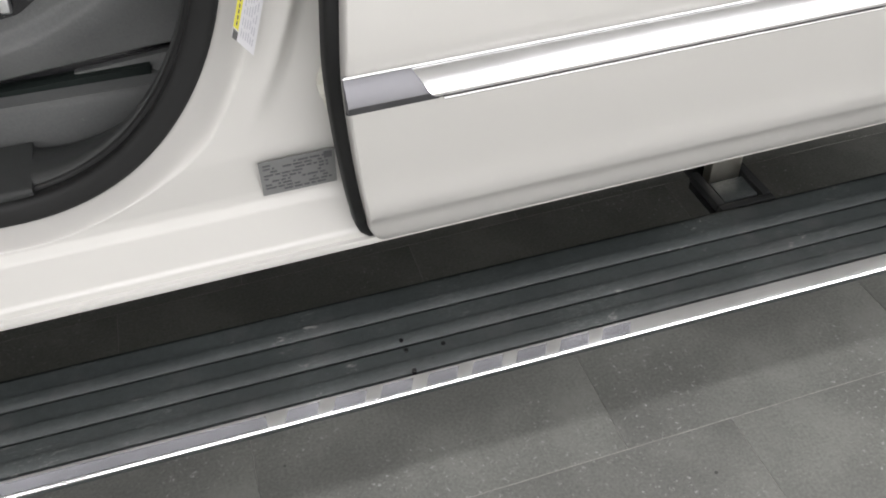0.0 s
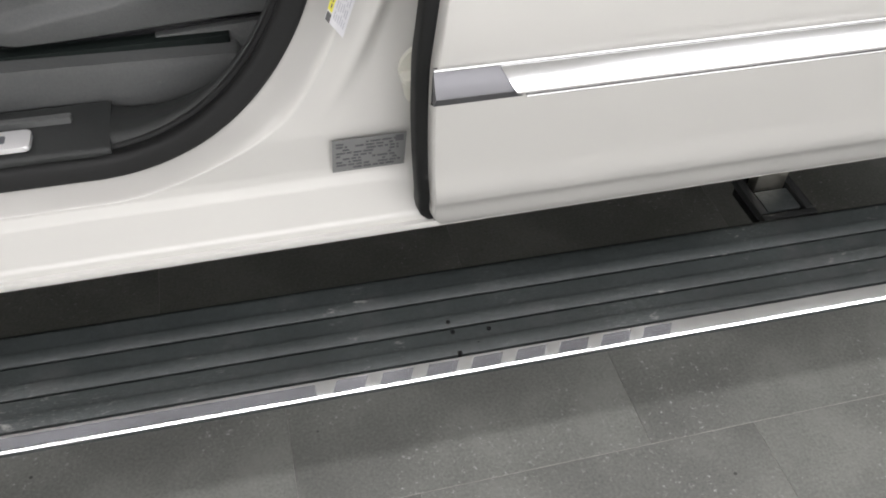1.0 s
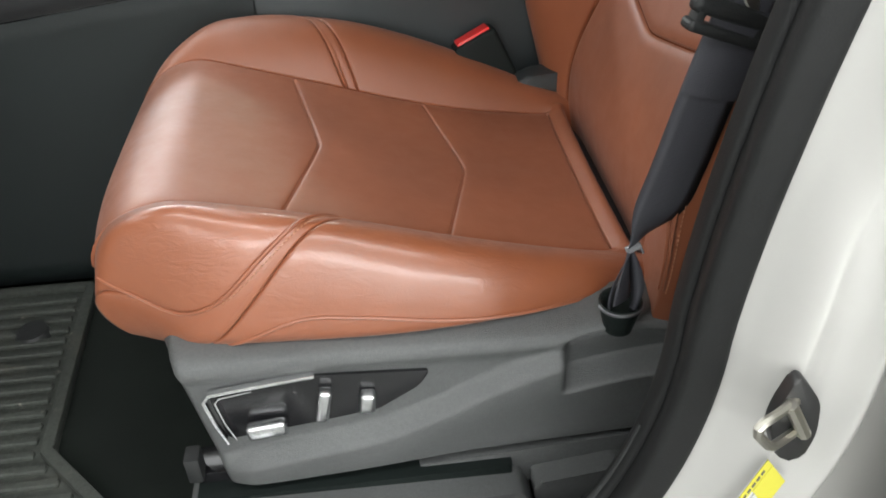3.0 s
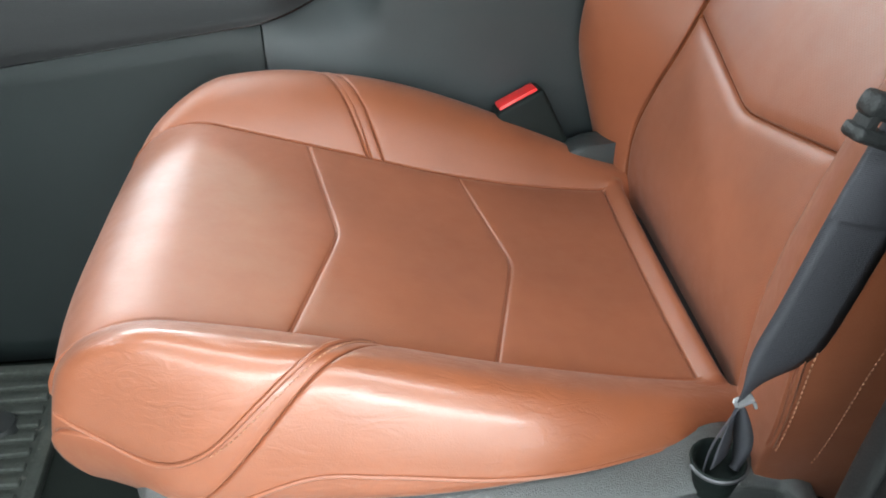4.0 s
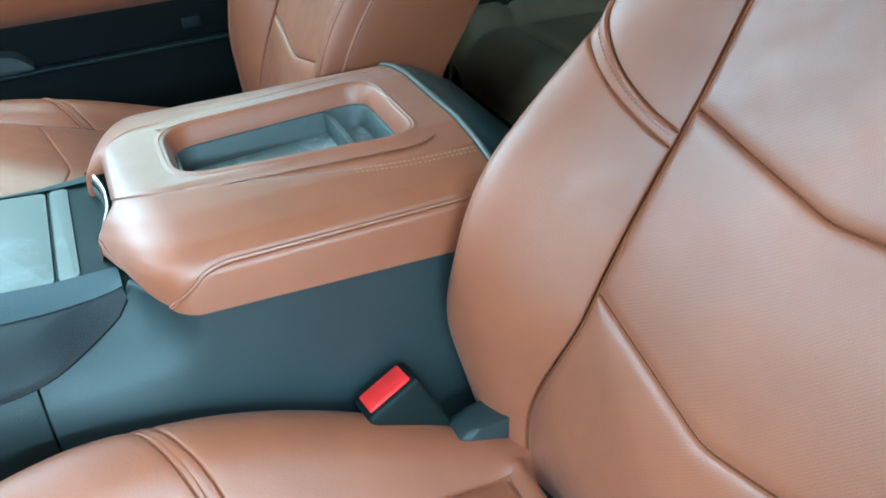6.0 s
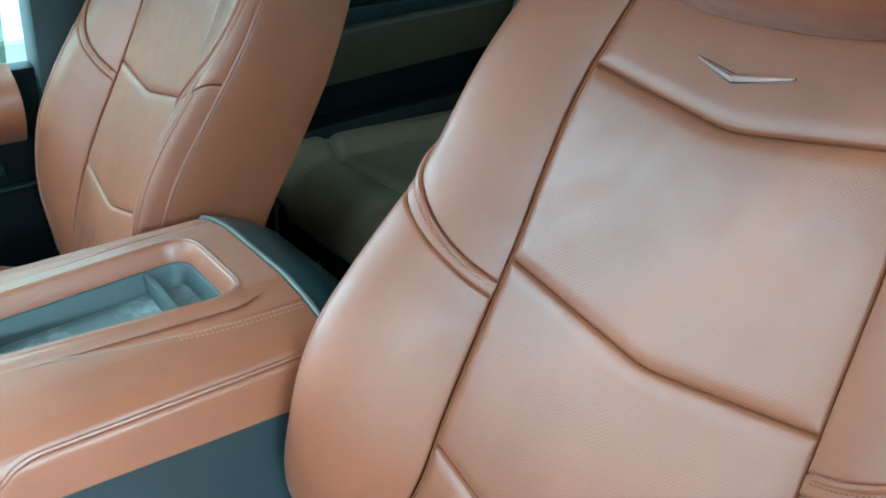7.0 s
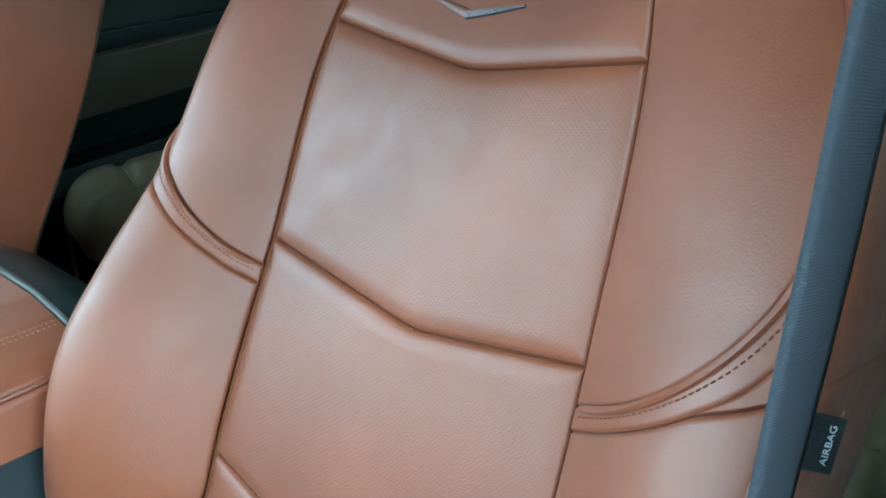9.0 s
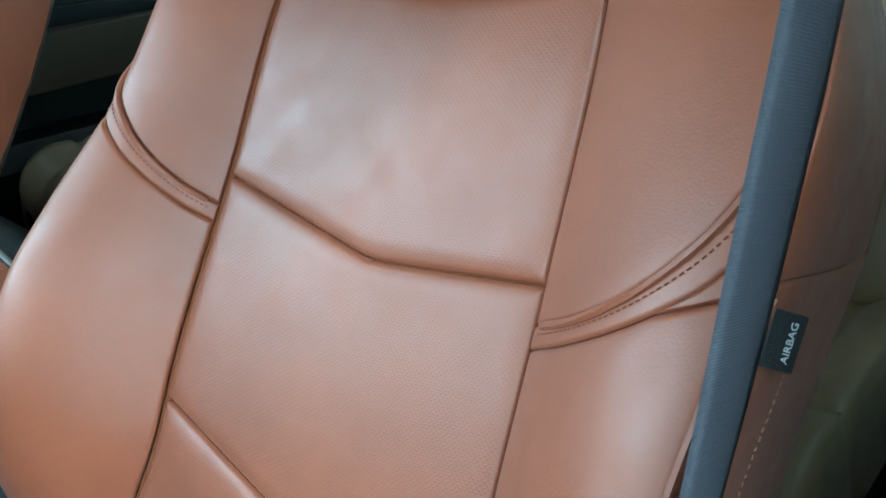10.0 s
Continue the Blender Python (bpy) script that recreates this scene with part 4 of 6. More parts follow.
def seat(name, side, yc, label, fore=0.0):
    """A power seat. side: +1 where the console lies on the +y hand."""
    top = thing(name, (-0.25, yc, 0.56), label, "car seat", "front seats")
    C0, DC, NC = np.array([-0.412 - fore, 0, 0.905]), np.array([0.9565, 0, -0.2917]), np.array([0.2917, 0, 0.9565])
    B0, DB, NB = np.array([-0.027 - fore, 0, 1.042]), np.array([0.4672, 0, 0.8841]), np.array([-0.8841, 0, 0.4672])

    # cushion: h runs from front to rear, q across (1: seam, 3: foot of the side)
    lift = spline([-0.3, -0.19, -0.1, 0.0, 0.15, 0.25, 0.335, 0.40], [-0.002, -0.002, 0.0, 0.0, 0.0, 0.008, 0.022, 0.040])
    ext = spline([-0.30, -0.20, -0.165, -0.10, 0.0, 0.10, 0.2, 0.28, 0.345, 0.40], [0.030, 0.050, 0.070, 0.100, 0.118, 0.122, 0.105, 0.075, 0.050, 0.04])
    rise = spline([-0.30, -0.20, -0.15, -0.05, 0.06, 0.16, 0.28, 0.345, 0.40], [0.0, 0.010, 0.026, 0.045, 0.052, 0.046, 0.024, 0.010, 0.0])
    half = spline([-0.3, -0.2, -0.1, 0.05, 0.2, 0.34, 0.4], [0.166, 0.172, 0.165, 0.160, 0.160, 0.165, 0.165])
    front, roll = -0.138, 0.082

    C_W = spline([0, 0.25, 0.5, 0.75, 1.0, 1.25, 1.5, 1.75, 2.0], [0, 0.15, 0.33, 0.53, 0.74, 0.91, 0.99, 0.93, 0.70])
    C_Z = spline([0, 0.25, 0.5, 0.75, 1.0, 1.25, 1.6, 2.0], [0, 0.42, 0.78, 0.97, 0.98, 0.74, 0.2, 0.0])
    C_WO = spline([0, 0.25, 0.5, 0.75, 1.0, 1.25, 1.5, 1.75, 2.0], [0, 0.15, 0.32, 0.50, 0.67, 0.82, 0.94, 0.975, 0.80])
    C_ZO = spline([0, 0.25, 0.5, 0.75, 1.0, 1.25, 1.6, 2.0], [0, 0.42, 0.76, 0.96, 1.0, 0.86, 0.4, 0.0])
    B_W = spline([0, 0.25, 0.5, 0.75, 1.0, 1.25, 1.5, 1.75, 2.0], [0, 0.17, 0.37, 0.59, 0.80, 0.94, 1.0, 1.0, 0.97])
    B_O = spline([0, 0.25, 0.5, 0.75, 1.0, 1.25, 1.6, 2.0], [0, 0.34, 0.68, 0.92, 0.97, 0.66, 0.1, 0.0])

    def cushion(h, q):
        h, q = np.broadcast_arrays(np.asarray(h, float), np.asarray(q, float))
        th = np.clip((front - h) / roll, 0, np.pi / 2)
        down = np.clip(front - h - roll * np.pi / 2, 0, None)
        hh = np.where(h < front, front - roll * np.sin(th) + 1.25 * np.clip(down, 0, None), h)
        off = np.where(h < front, -roll * (1 - np.cos(th)) - down, 0.0) + lift(h)
        # a stuffed roll along the rear edge, then the drop into the gap before the backrest
        off = off + (0.009 * np.exp(-(((h - 0.326) / 0.010) ** 2)) - 0.075 * smoothstep(h, 0.330, 0.385)) * (1 - smoothstep(np.abs(q), 1.0, 1.5))
        aq = np.abs(q)
        a, e, r = half(h), ext(h) * np.where(q < 0, 0.86, 1.04), rise(h) * np.where(q < 0, 0.62, 1.12)
        zbase = 0.905 - 0.2917 * hh
        foot = np.minimum(0.815 - zbase - off, -0.012)
        k = np.clip(aq - 1, 0, 2)
        w_out = np.where(q < 0, C_WO(k), C_W(k))
        # the worn outer bolster rolls over slowly, the inner one stands up
        z_out = np.where(q < 0, C_ZO(k) * r + smoothstep(k, 0.62, 2.0) ** 1.35 * foot, C_Z(k) * r + smoothstep(k, 1.05, 2.0) * foot)
        w = np.where(aq <= 1, a * aq, a + e * w_out) * np.sign(q)
        z = np.where(aq <= 1, -0.003 * (1 - aq**2) * smoothstep(h, -0.18, -0.05), z_out)
        # the sides tuck in under the front corners, and the plan rounds there
        hh = hh + 0.055 * smoothstep(k, 1.35, 2.0) * smoothstep(-h, 0.10, 0.22) * (1 - 0.8 * smoothstep(-h, 0.24, 0.3))
        hh = hh + np.where(q < 0, 0.038, 0.010) * np.clip(np.abs(w) / 0.27, 0, 1) ** 3 * (smoothstep(-h, 0.05, 0.19) + 0.5 * smoothstep(-h, 0.2, 0.3))
        p = C0 + hh[..., None] * DC + (off + z)[..., None] * NC
        p[..., 1] = yc + side * w
        return p

    def row(h_of, q0, q1):
        return lambda t: (h_of(q0 + (q1 - q0) * t), q0 + (q1 - q0) * t)

    def vee(mid, end, tip=0.0):
        """A seam bent at the middle."""
        return lambda q: mid + (end - mid) * (np.sqrt(np.minimum(np.abs(q - tip), 1.2) ** 2 + 0.004) - 0.063)

    c_front, c_one, c_two, c_rear = (lambda q: np.full_like(q, -0.305)), vee(0.0, -0.038), vee(0.175, 0.135), (lambda q: np.full_like(q, 0.312))
    M1, M2 = M_LEATHER, M_PERF if side > 0 else M_LEATHER
    patch("cushion_front", cushion, row(c_front, -1, 1), row(c_one, -1, 1), 60, 60, M1, top, (0, 1, 0.8, 0.8), 0.0034, 0.0082, soft=0.4)
    patch("cushion_middle", cushion, row(c_one, -1, 1), row(c_two, -1, 1), 50, 60, M2, top, (1, 1, 0.8, 0.8), 0.0034, 0.0082, soft=0.4)
    patch("cushion_rear", cushion, row(c_two, -1, 1), row(c_rear, -1, 1), 44, 60, M2, top, (1, 1, 0.8, 0.8), 0.0034, 0.0082, soft=0.4)
    patch("cushion_welt", cushion, row(c_rear, -1.35, 1.35), row(lambda q: np.full_like(q, 0.395), -1.35, 1.35), 40, 50, M1, top, (1, 0, 0, 0), 0.004, 0.006)

    def seam(place, hs, qs, nrm, deep=0.0058, r=0.0027, material=M_SEAM_SHADE):
        """A tube filling a seam groove; its dark default stands in for the groove's shade."""
        tube("seam_fill", place(hs, qs) - nrm * deep, r, material, top, n=6)

    qs = np.linspace(-1, 1, 81)
    for line in (c_one, c_two, c_rear):
        seam(cushion, line(qs), qs, NC, 0.0050, 0.0027, M1)
    for sg in (1, -1):
        seam(cushion, np.linspace(-0.29, 0.38, 60), np.full(60, float(sg)), NC, 0.0046, 0.0036, M1)

    # the seams of the bolsters: a piped loop round the front corner, a straight seam down the side, and the foot line
    loop_h = spline([0, 0.12, 0.28, 0.45, 0.65, 0.85, 1.0], [0.032, 0.002, -0.036, -0.078, -0.135, -0.19, -0.225])
    loop_k = spline([0, 0.12, 0.28, 0.45, 0.65, 0.85, 1.0], [0.0, 0.42, 1.02, 1.42, 1.56, 1.44, 1.2])
    fall_h = spline([0, 0.3, 0.6, 1.0], [0.050, 0.0, -0.042, -0.105])
    fall_k = spline([0, 0.3, 0.6, 1.0], [0.0, 0.75, 1.35, 2.0])
    for sg in (1, -1):
        qq = lambda k: sg * (1 + k)
        hide = M_BOLSTER if sg < 0 else M_LEATHER
        patch("front_bolster", cushion, lambda t: (0.032 - t * 0.332, np.full_like(t, 1.0) * sg), lambda t: (loop_h(t) - 0.08 * smoothstep(t, 0.8, 1.0), qq(loop_k(t))), 50, 70, hide, top, (0.5, 0.8, 0, 0), 0.004, 0.009)
        patch("corner_panel", cushion, lambda t: (loop_h(t) - 0.08 * smoothstep(t, 0.8, 1.0), qq(loop_k(t))),
              lambda t: (np.where(t < 0.6, fall_h(t / 0.6) - 0.014 * (1 - t / 0.6), -0.119 - (t - 0.6) / 0.4 * 0.186), qq(np.where(t < 0.6, fall_k(t / 0.6), 2.0))), 44, 70, hide, top, (0.7, 0.6, 0, 0), 0.004, 0.008)
        patch("bolster_strap", cushion, lambda t: (fall_h(t) - 0.014, qq(fall_k(t))), lambda t: (fall_h(t), qq(fall_k(t))), 14, 60, M1, top, (0.8, 0.8, 0.5, 0), 0.004, 0.006)
        patch("rear_bolster", cushion, lambda t: (fall_h(t), qq(fall_k(t))), lambda t: (np.full_like(t, 0.412), qq(2 * t)), 60, 60, hide, top, (0.7, 0, 0.5, 0), 0.004, 0.009)
    # piping that loops round the front corner of the outer bolster, and the seam low on its side
    tt = np.linspace(0, 1, 60)
    loop_a = cushion(loop_h(tt) - 0.02 * smoothstep(tt, 0.8, 1.0), -1 - loop_k(tt))
    tube("piping", np.concatenate([loop_a, cushion(np.full(40, -0.245), np.linspace(-2.18, 2.18, 40)) + np.array([0.0075, 0, 0])]) + np.array([0.0008, 0, 0.0002]), 0.0019, M1, top, n=6)
    ts = np.linspace(0.05, 0.5, 60)
    stitches("stitching", cushion(loop_h(ts) + 0.008, -1 - loop_k(ts)) + NC * 0.0008, top, NC)
    hl = spline([0, 0.15, 0.4, 0.7, 1.0], [-0.09, -0.03, 0.05, 0.18, 0.30])(tt)
    ql = -spline([0, 0.15, 0.4, 0.7, 1.0], [3.0, 2.66, 2.57, 2.7, 2.8])(tt)
    tube("side_piping", cushion(hl, ql), 0.0022, M1, top, n=6)

    # backrest: h runs up, q across
    b_half = spline([-0.25, -0.17, -0.1, 0.0, 0.18, 0.36, 0.42, 0.52], [0.165, 0.165, 0.159, 0.153, 0.146, 0.135, 0.122, 0.10])
    b_ext = spline([-0.25, -0.17, -0.10, 0.0, 0.10, 0.19, 0.26, 0.34, 0.42, 0.47, 0.52], [0.075, 0.094, 0.116, 0.128, 0.132, 0.125, 0.108, 0.102, 0.095, 0.078, 0.05])
    b_ext_out = spline([-0.25, -0.17, -0.10, 0.0, 0.10, 0.19, 0.26, 0.34, 0.42, 0.47, 0.52], [0.07, 0.095, 0.112, 0.120, 0.122, 0.132, 0.140, 0.136, 0.118, 0.09, 0.04])
    b_fwd = spline([-0.25, -0.17, -0.08, 0.02, 0.12, 0.20, 0.3, 0.4, 0.47, 0.52], [0.0, 0.015, 0.04, 0.058, 0.060, 0.050, 0.034, 0.020, 0.010, 0.0])
    b_fwd_in = spline([-0.25, -0.17, -0.1, -0.03, 0.02, 0.06, 0.12, 0.20, 0.3, 0.4, 0.47, 0.52], [0.0, 0.038, 0.074, 0.091, 0.094, 0.091, 0.076, 0.054, 0.044, 0.034, 0.020, 0.0])
    lean_wing = spline([-0.25, -0.1, 0.0, 0.18, 0.36, 0.45, 0.52], [-0.065, -0.014, 0.0, 0.0, 0.0, -0.01, -0.035])
    lean = spline([-0.25, -0.17, -0.1, 0.0, 0.18, 0.36, 0.45, 0.52], [-0.092, -0.034, -0.012, 0.0, 0.0, 0.0, -0.01, -0.035])

    # the outer wing is flat to a sharp corner, then falls straight back
    W_OUT = spline([0, 0.25, 0.5, 0.75, 1.0, 1.2, 1.35, 1.6, 2.0], [0, 0.20, 0.42, 0.64, 0.85, 0.965, 1.0, 1.0, 0.985])
    O_OUT = spline([0, 0.25, 0.5, 0.75, 1.0, 1.2, 1.35, 1.6, 2.0], [0, 0.34, 0.66, 0.90, 1.0, 0.93, 0.62, 0.12, 0.0])

    def back(h, q):
        h, q = np.broadcast_arrays(np.asarray(h, float), np.asarray(q, float))
        aq = np.abs(q)
        a, e, f = b_half(h), np.where(q * side < 0, b_ext_out(h), b_ext(h)) if side > 0 else b_ext_out(h), np.where(q > 0, b_fwd_in(h), b_fwd(h)) if side > 0 else b_fwd(h)
        a = a + np.where(q > 0, 0.028 * smoothstep(-h, 0.02, 0.17), 0.0)
        k = np.clip(aq - 1, 0, 2)
        sharp = (q < 0) | (side < 0)
        w_out = np.where(sharp, W_OUT(k), B_W(k))
        o_out = np.where(sharp, O_OUT(k) * f - 0.115 * smoothstep(k, 1.2, 2.0), B_O(k) * f - 0.13 * smoothstep(k, 1.05, 2.0))
        w = np.where(aq <= 1, a * aq, a + e * w_out) * np.sign(q)
        tuck = smoothstep(aq, 0.75, 1.2)
        o = np.where(aq <= 1, -0.002 * (1 - aq**2), o_out) + lean(h) * (1 - tuck) + lean_wing(h) * tuck
        p = B0 + h[..., None] * DB + o[..., None] * NB
        p[..., 1] = yc + side * (w + 0.042 * h)
        return p

    flat = lambda v: (lambda q: np.full_like(q, v))
    v_low, v_mid, v_top = vee(-0.034, 0.0, -0.06), vee(0.157, 0.180, -0.08), vee(0.337, 0.359, -0.04)
    patch("back_foot", back, row(flat(-0.24), -1, 1), row(v_low, -1, 1), 40, 60, M2, top, (0, 1, 0.8, 0.8), 0.0042, 0.0085, soft=0.85)
    patch("back_lower", back, row(v_low, -1, 1), row(v_mid, -1, 1), 50, 60, M2, top, (1, 1, 0.8, 0.8), 0.0042, 0.0085, soft=0.85)
    patch("back_upper", back, row(v_mid, -1, 1), row(v_top, -1, 1), 50, 60, M2, top, (1, 1, 0.8, 0.8), 0.0042, 0.0085, soft=0.85)
    patch("back_yoke", back, row(v_top, -1, 1), row(flat(0.515), -1, 1), 44, 60, M1, top, (1, 0, 0.8, 0.8), 0.0042, 0.0085, soft=0.85)

    # backrest grooves get the dark fill in place of their shade
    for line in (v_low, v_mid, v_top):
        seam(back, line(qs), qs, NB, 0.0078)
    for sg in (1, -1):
        seam(back, np.linspace(-0.23, 0.51, 60), np.full(60, float(sg)), NB, 0.0066 if sg < 0 else 0.0045, 0.0027, M_SEAM_SHADE if sg < 0 else M_SEAM_SHADE_MID)

    # wing seams: the strap sweeps out from the panel and up the wing's edge; a second line runs to the side
    sw_t = [0, 0.12, 0.28, 0.42, 0.56, 0.75, 1.0]
    inner = (spline(sw_t, [0.156, 0.164, 0.190, 0.226, 0.280, 0.37, 0.512]), spline(sw_t, [0.0, 0.26, 0.66, 1.02, 1.22, 1.30, 1.34]))
    outer = (spline(sw_t, [0.154, 0.166, 0.191, 0.222, 0.266, 0.36, 0.512]), spline(sw_t, [0.0, 0.31, 0.64, 0.85, 0.99, 1.06, 1.10]))
    branch = 0.30
    st = np.linspace(0, branch, 60)
    for sg in (1, -1):
        qq = lambda k: sg * (1 + k)
        sw_h, sw_k = inner if sg > 0 and side > 0 else outer
        k_end = 2.0 if side > 0 else 1.34
        edge_h = lambda t: sw_h(t) - 0.009 - 0.005 * (1 - t)
        edge_k = lambda t: sw_k(t) + 0.16 * smoothstep(t, 0.1, 0.5)
        bk, bh = float(edge_k(branch)), float(edge_h(branch))
        rise_h = 0.252 if side > 0 else 0.222

        def lo_line(k):
            """The lower wing's upper seam: along the strap at first, then straight on to the side."""
            return np.where(k < bk, np.interp(k, edge_k(st), edge_h(st)), bh + (k - bk) / (k_end - bk) * (rise_h - bh))

        patch("lower_wing", back, lambda t: (np.full_like(t, -0.24), qq(k_end * t)), lambda t: (lo_line(k_end * t), qq(k_end * t)), 60, 60, M1, top, (0, 0.6, 0.8, 0), 0.004, 0.009)
        low = lambda t: (np.where(t < 0.5, lo_line(bk + (k_end - bk) * t / 0.5), rise_h + (t - 0.5) / 0.5 * (0.512 - rise_h)), qq(np.where(t < 0.5, bk + (k_end - bk) * t / 0.5, k_end)))
        if side < 0:
            patch("flank", back, lambda t: (-0.24 + 0.755 * t, np.full_like(t, qq(k_end))), lambda t: (-0.24 + 0.755 * t, np.full_like(t, qq(2.0))), 30, 60, M1, top, (0.6, 0, 0, 0), 0.004, 0.008)
        patch("side_gusset", back, low, lambda t: (edge_h(branch + (1 - branch) * t), qq(edge_k(branch + (1 - branch) * t))), 40, 70, M1, top, (0.9, 0.3, 0, 0), 0.004, 0.008)
        patch("wing_strap", back, lambda t: (edge_h(t), qq(edge_k(t))), lambda t: (sw_h(t), qq(sw_k(t))), 16, 70, M1, top, (0.4, 0.5, 0.5, 0), 0.004, 0.006)
        patch("upper_wing", back, lambda t: (sw_h(t), qq(sw_k(t))), lambda t: (0.156 + t * 0.356, np.full_like(t, 1.0) * sg), 60, 70, M1, top, (0.55, 0.8, 0, 0), 0.0045, 0.010)
        tq = np.linspace(0.03, 0.9, 120)
        ridge = back(sw_h(tq) - 0.001, qq(sw_k(tq) + 0.012)) + NB * 0.0005
        tube("strap_piping", ridge, 0.0024, M1, top, n=6)
        line = back(sw_h(tq) - 0.006 + 0.001 * tq, qq(sw_k(tq) + 0.06 * smoothstep(tq, 0.1, 0.5))) + NB * 0.0006
        stitches("stitching", line, top, NB, 0.0042, 0.0026, 0.0010, M_THREAD_DARK)
        if sg > 0 and side > 0:
            continue
        rise_to, q_pipe = (0.405, 2.24) if side > 0 else (0.70, 2.34)
        tq = np.linspace(0.0, 1, 70)
        if side < 0:
            for dk, dh in ((-0.30, 0.42), (-0.22, 0.40)):
                tube("wing_piping", back(-0.2 + dh * tq, sg * (q_pipe + dk + 0 * tq)), 0.0022, M1, top, n=6)
        else:
            tube("wing_piping", back(-0.2 + rise_to * tq, sg * (q_pipe - 0.09 + 0 * tq)), 0.0024, M1, top, n=6)
        bend = 0 if side > 0 else 0.55 * smoothstep(tq, 0.86, 1.0) ** 2
        tube("wing_piping", back(-0.2 + rise_to * tq, sg * (q_pipe + bend + 0 * tq)), 0.0024, M1, top, n=6)
        if side < 0:
            continue
        stitches("stitching", back(-0.2 + rise_to * tq, sg * (q_pipe + 0.05 + 0 * tq)) + NB * 0.0004 + np.array([0, -0.0012, 0]), top, NB, 0.0055, 0.0038, 0.0012)
        stitches("stitching", back(-0.2 + rise_to * tq, sg * (q_pipe + 0.26 + 0 * tq)) + np.array([-0.0005, -0.0008 * side * -sg, 0]), top, (0, side * sg, 0))
    # hard shell behind
    hs = np.linspace(-0.26, 0.515, 30)
    rim_l, rim_r = back(hs, np.full_like(hs, 3.0)), back(hs, np.full_like(hs, -3.0))
    mids = [rim_l * (1 - k) + rim_r * k - NB * (0.05 * math.sin(math.pi * k) ** 0.5) for k in np.linspace(0, 1, 14)]
    grid_part("back_shell", np.stack(mids, 0), M_LEATHER, top)
    topedge = back(np.full(41, 0.515), np.linspace(-3, 3, 41))
    shell_top = np.stack([m[-1] for m in mids][::-1], 0)
    rows_ = np.stack([topedge, topedge[:] * 0.5 + np.stack([np.interp(np.linspace(0, 13, 41), range(14), shell_top[:, i]) for i in range(3)], 1) * 0.5 + np.array([0.012, 0, 0.022]),
                      np.stack([np.interp(np.linspace(0, 13, 41), range(14), shell_top[:, i]) for i in range(3)], 1)], 0)
    grid_part("back_cap", rows_, M_LEATHER, top)

    # head restraint: a rounded cushion with a seam across its face
    def head(u, v):
        cu, su, cv, sv = np.cos(u), np.sin(u), np.cos(v), np.sin(v)
        pw = lambda x, e: np.sign(x) * np.abs(x) ** e
        w = 0.158 * pw(cv, 0.55) * pw(cu, 0.7)
        hh = 0.518 + 0.095 * pw(sv, 0.6) - 0.012 * (1 - (w / 0.158) ** 2) * (sv < 0)
        o = 0.022 + 0.058 * pw(cv, 0.55) * pw(su, 0.7)
        p = B0 + hh[..., None] * DB + o[..., None] * NB
        p[..., 1] = yc + side * (w + 0.008)
        return p

    uu, vv = np.meshgrid(np.linspace(0, 2 * np.pi, 64), np.linspace(-np.pi / 2, np.pi / 2, 36), indexing="ij")
    rest = grid_part("headrest", head(uu, vv), M1, top)
    us = np.linspace(-0.3 * np.pi, 1.3 * np.pi, 80)
    tube("headrest_piping", head(us, np.full_like(us, -0.70)) + NB * 0.0002, 0.0024, M_LEATHER, rest, n=6)
    # dark line drawn beside the piping for the seam's shade
    tube("headrest_seam", head(us, np.full_like(us, -0.73)) - NB * 0.0004, 0.0011, M_SEAM_SHADE_MID, rest, n=6)
    stitches("stitching", head(us[2:-2], np.full(76, -0.81)) + NB * 0.0004, rest, NB, 0.0042, 0.0026, 0.0009)

    # chevron badge tapered towards its tips; an added black rim gives its dark facet
    def bar(name, lift, half_w, peak, material, parent, label=""):
        bm = bmesh.new()
        prof = []
        for w, hh, f in ((0.0520, 0.3822, 0.28), (0.034, 0.3768, 0.75), (0.018, 0.3725, 1.0), (-0.004, 0.3768, 0.75), (-0.028, 0.3818, 0.28)):
            for dh, do in ((-half_w * f, 0.0), (0.1 * half_w * f, peak * f), (half_w * f, 0.0)):
                p = back(np.array(hh + dh), np.array((w - 0.012) / float(b_half(hh)))) + NB * (do + lift)
                prof.append(bm.verts.new(p.tolist()))
        for i in range(4):
            for j in range(2):
                bm.faces.new((prof[i * 3 + j], prof[i * 3 + j + 1], prof[i * 3 + j + 4], prof[i * 3 + j + 3]))
            bm.faces.new((prof[i * 3 + 2], prof[i * 3], prof[i * 3 + 3], prof[i * 3 + 5]))
        bm.faces.new(prof[0:3])
        bm.faces.new(prof[12:15][::-1])
        return part(name, bm, material, parent, label, smooth=False)

    dark_rim = bar("badge_backing", 0.0006, 0.0038, 0.0012, M_GLOSS, top)
    bar("badge", 0.0022, 0.0030, 0.0028, M_BADGE, dark_rim, "chrome chevron badge")
    return top, cushion, back, (NB, DB)


driver, d_cushion, d_back, (NB, DB) = seat("driver_seat", 1, SEAT_Y, "brown leather power driver seat with perforated chevron panels")
seat("passenger_seat", -1, 2 * YM - SEAT_Y + 0.03, "brown leather front passenger seat with chevron panels", 0.04)

# plastic side shield of the driver seat
Y0 = 0.262
SH_TOP = spline([-0.60, -0.40, -0.22, -0.165, -0.115, -0.07, -0.02], [0.838, 0.836, 0.828, 0.826, 0.830, 0.815, 0.785])
SH_LOW = spline([-0.60, -0.54, -0.34, -0.18, -0.02], [0.655, 0.650, 0.655, 0.662, 0.668])
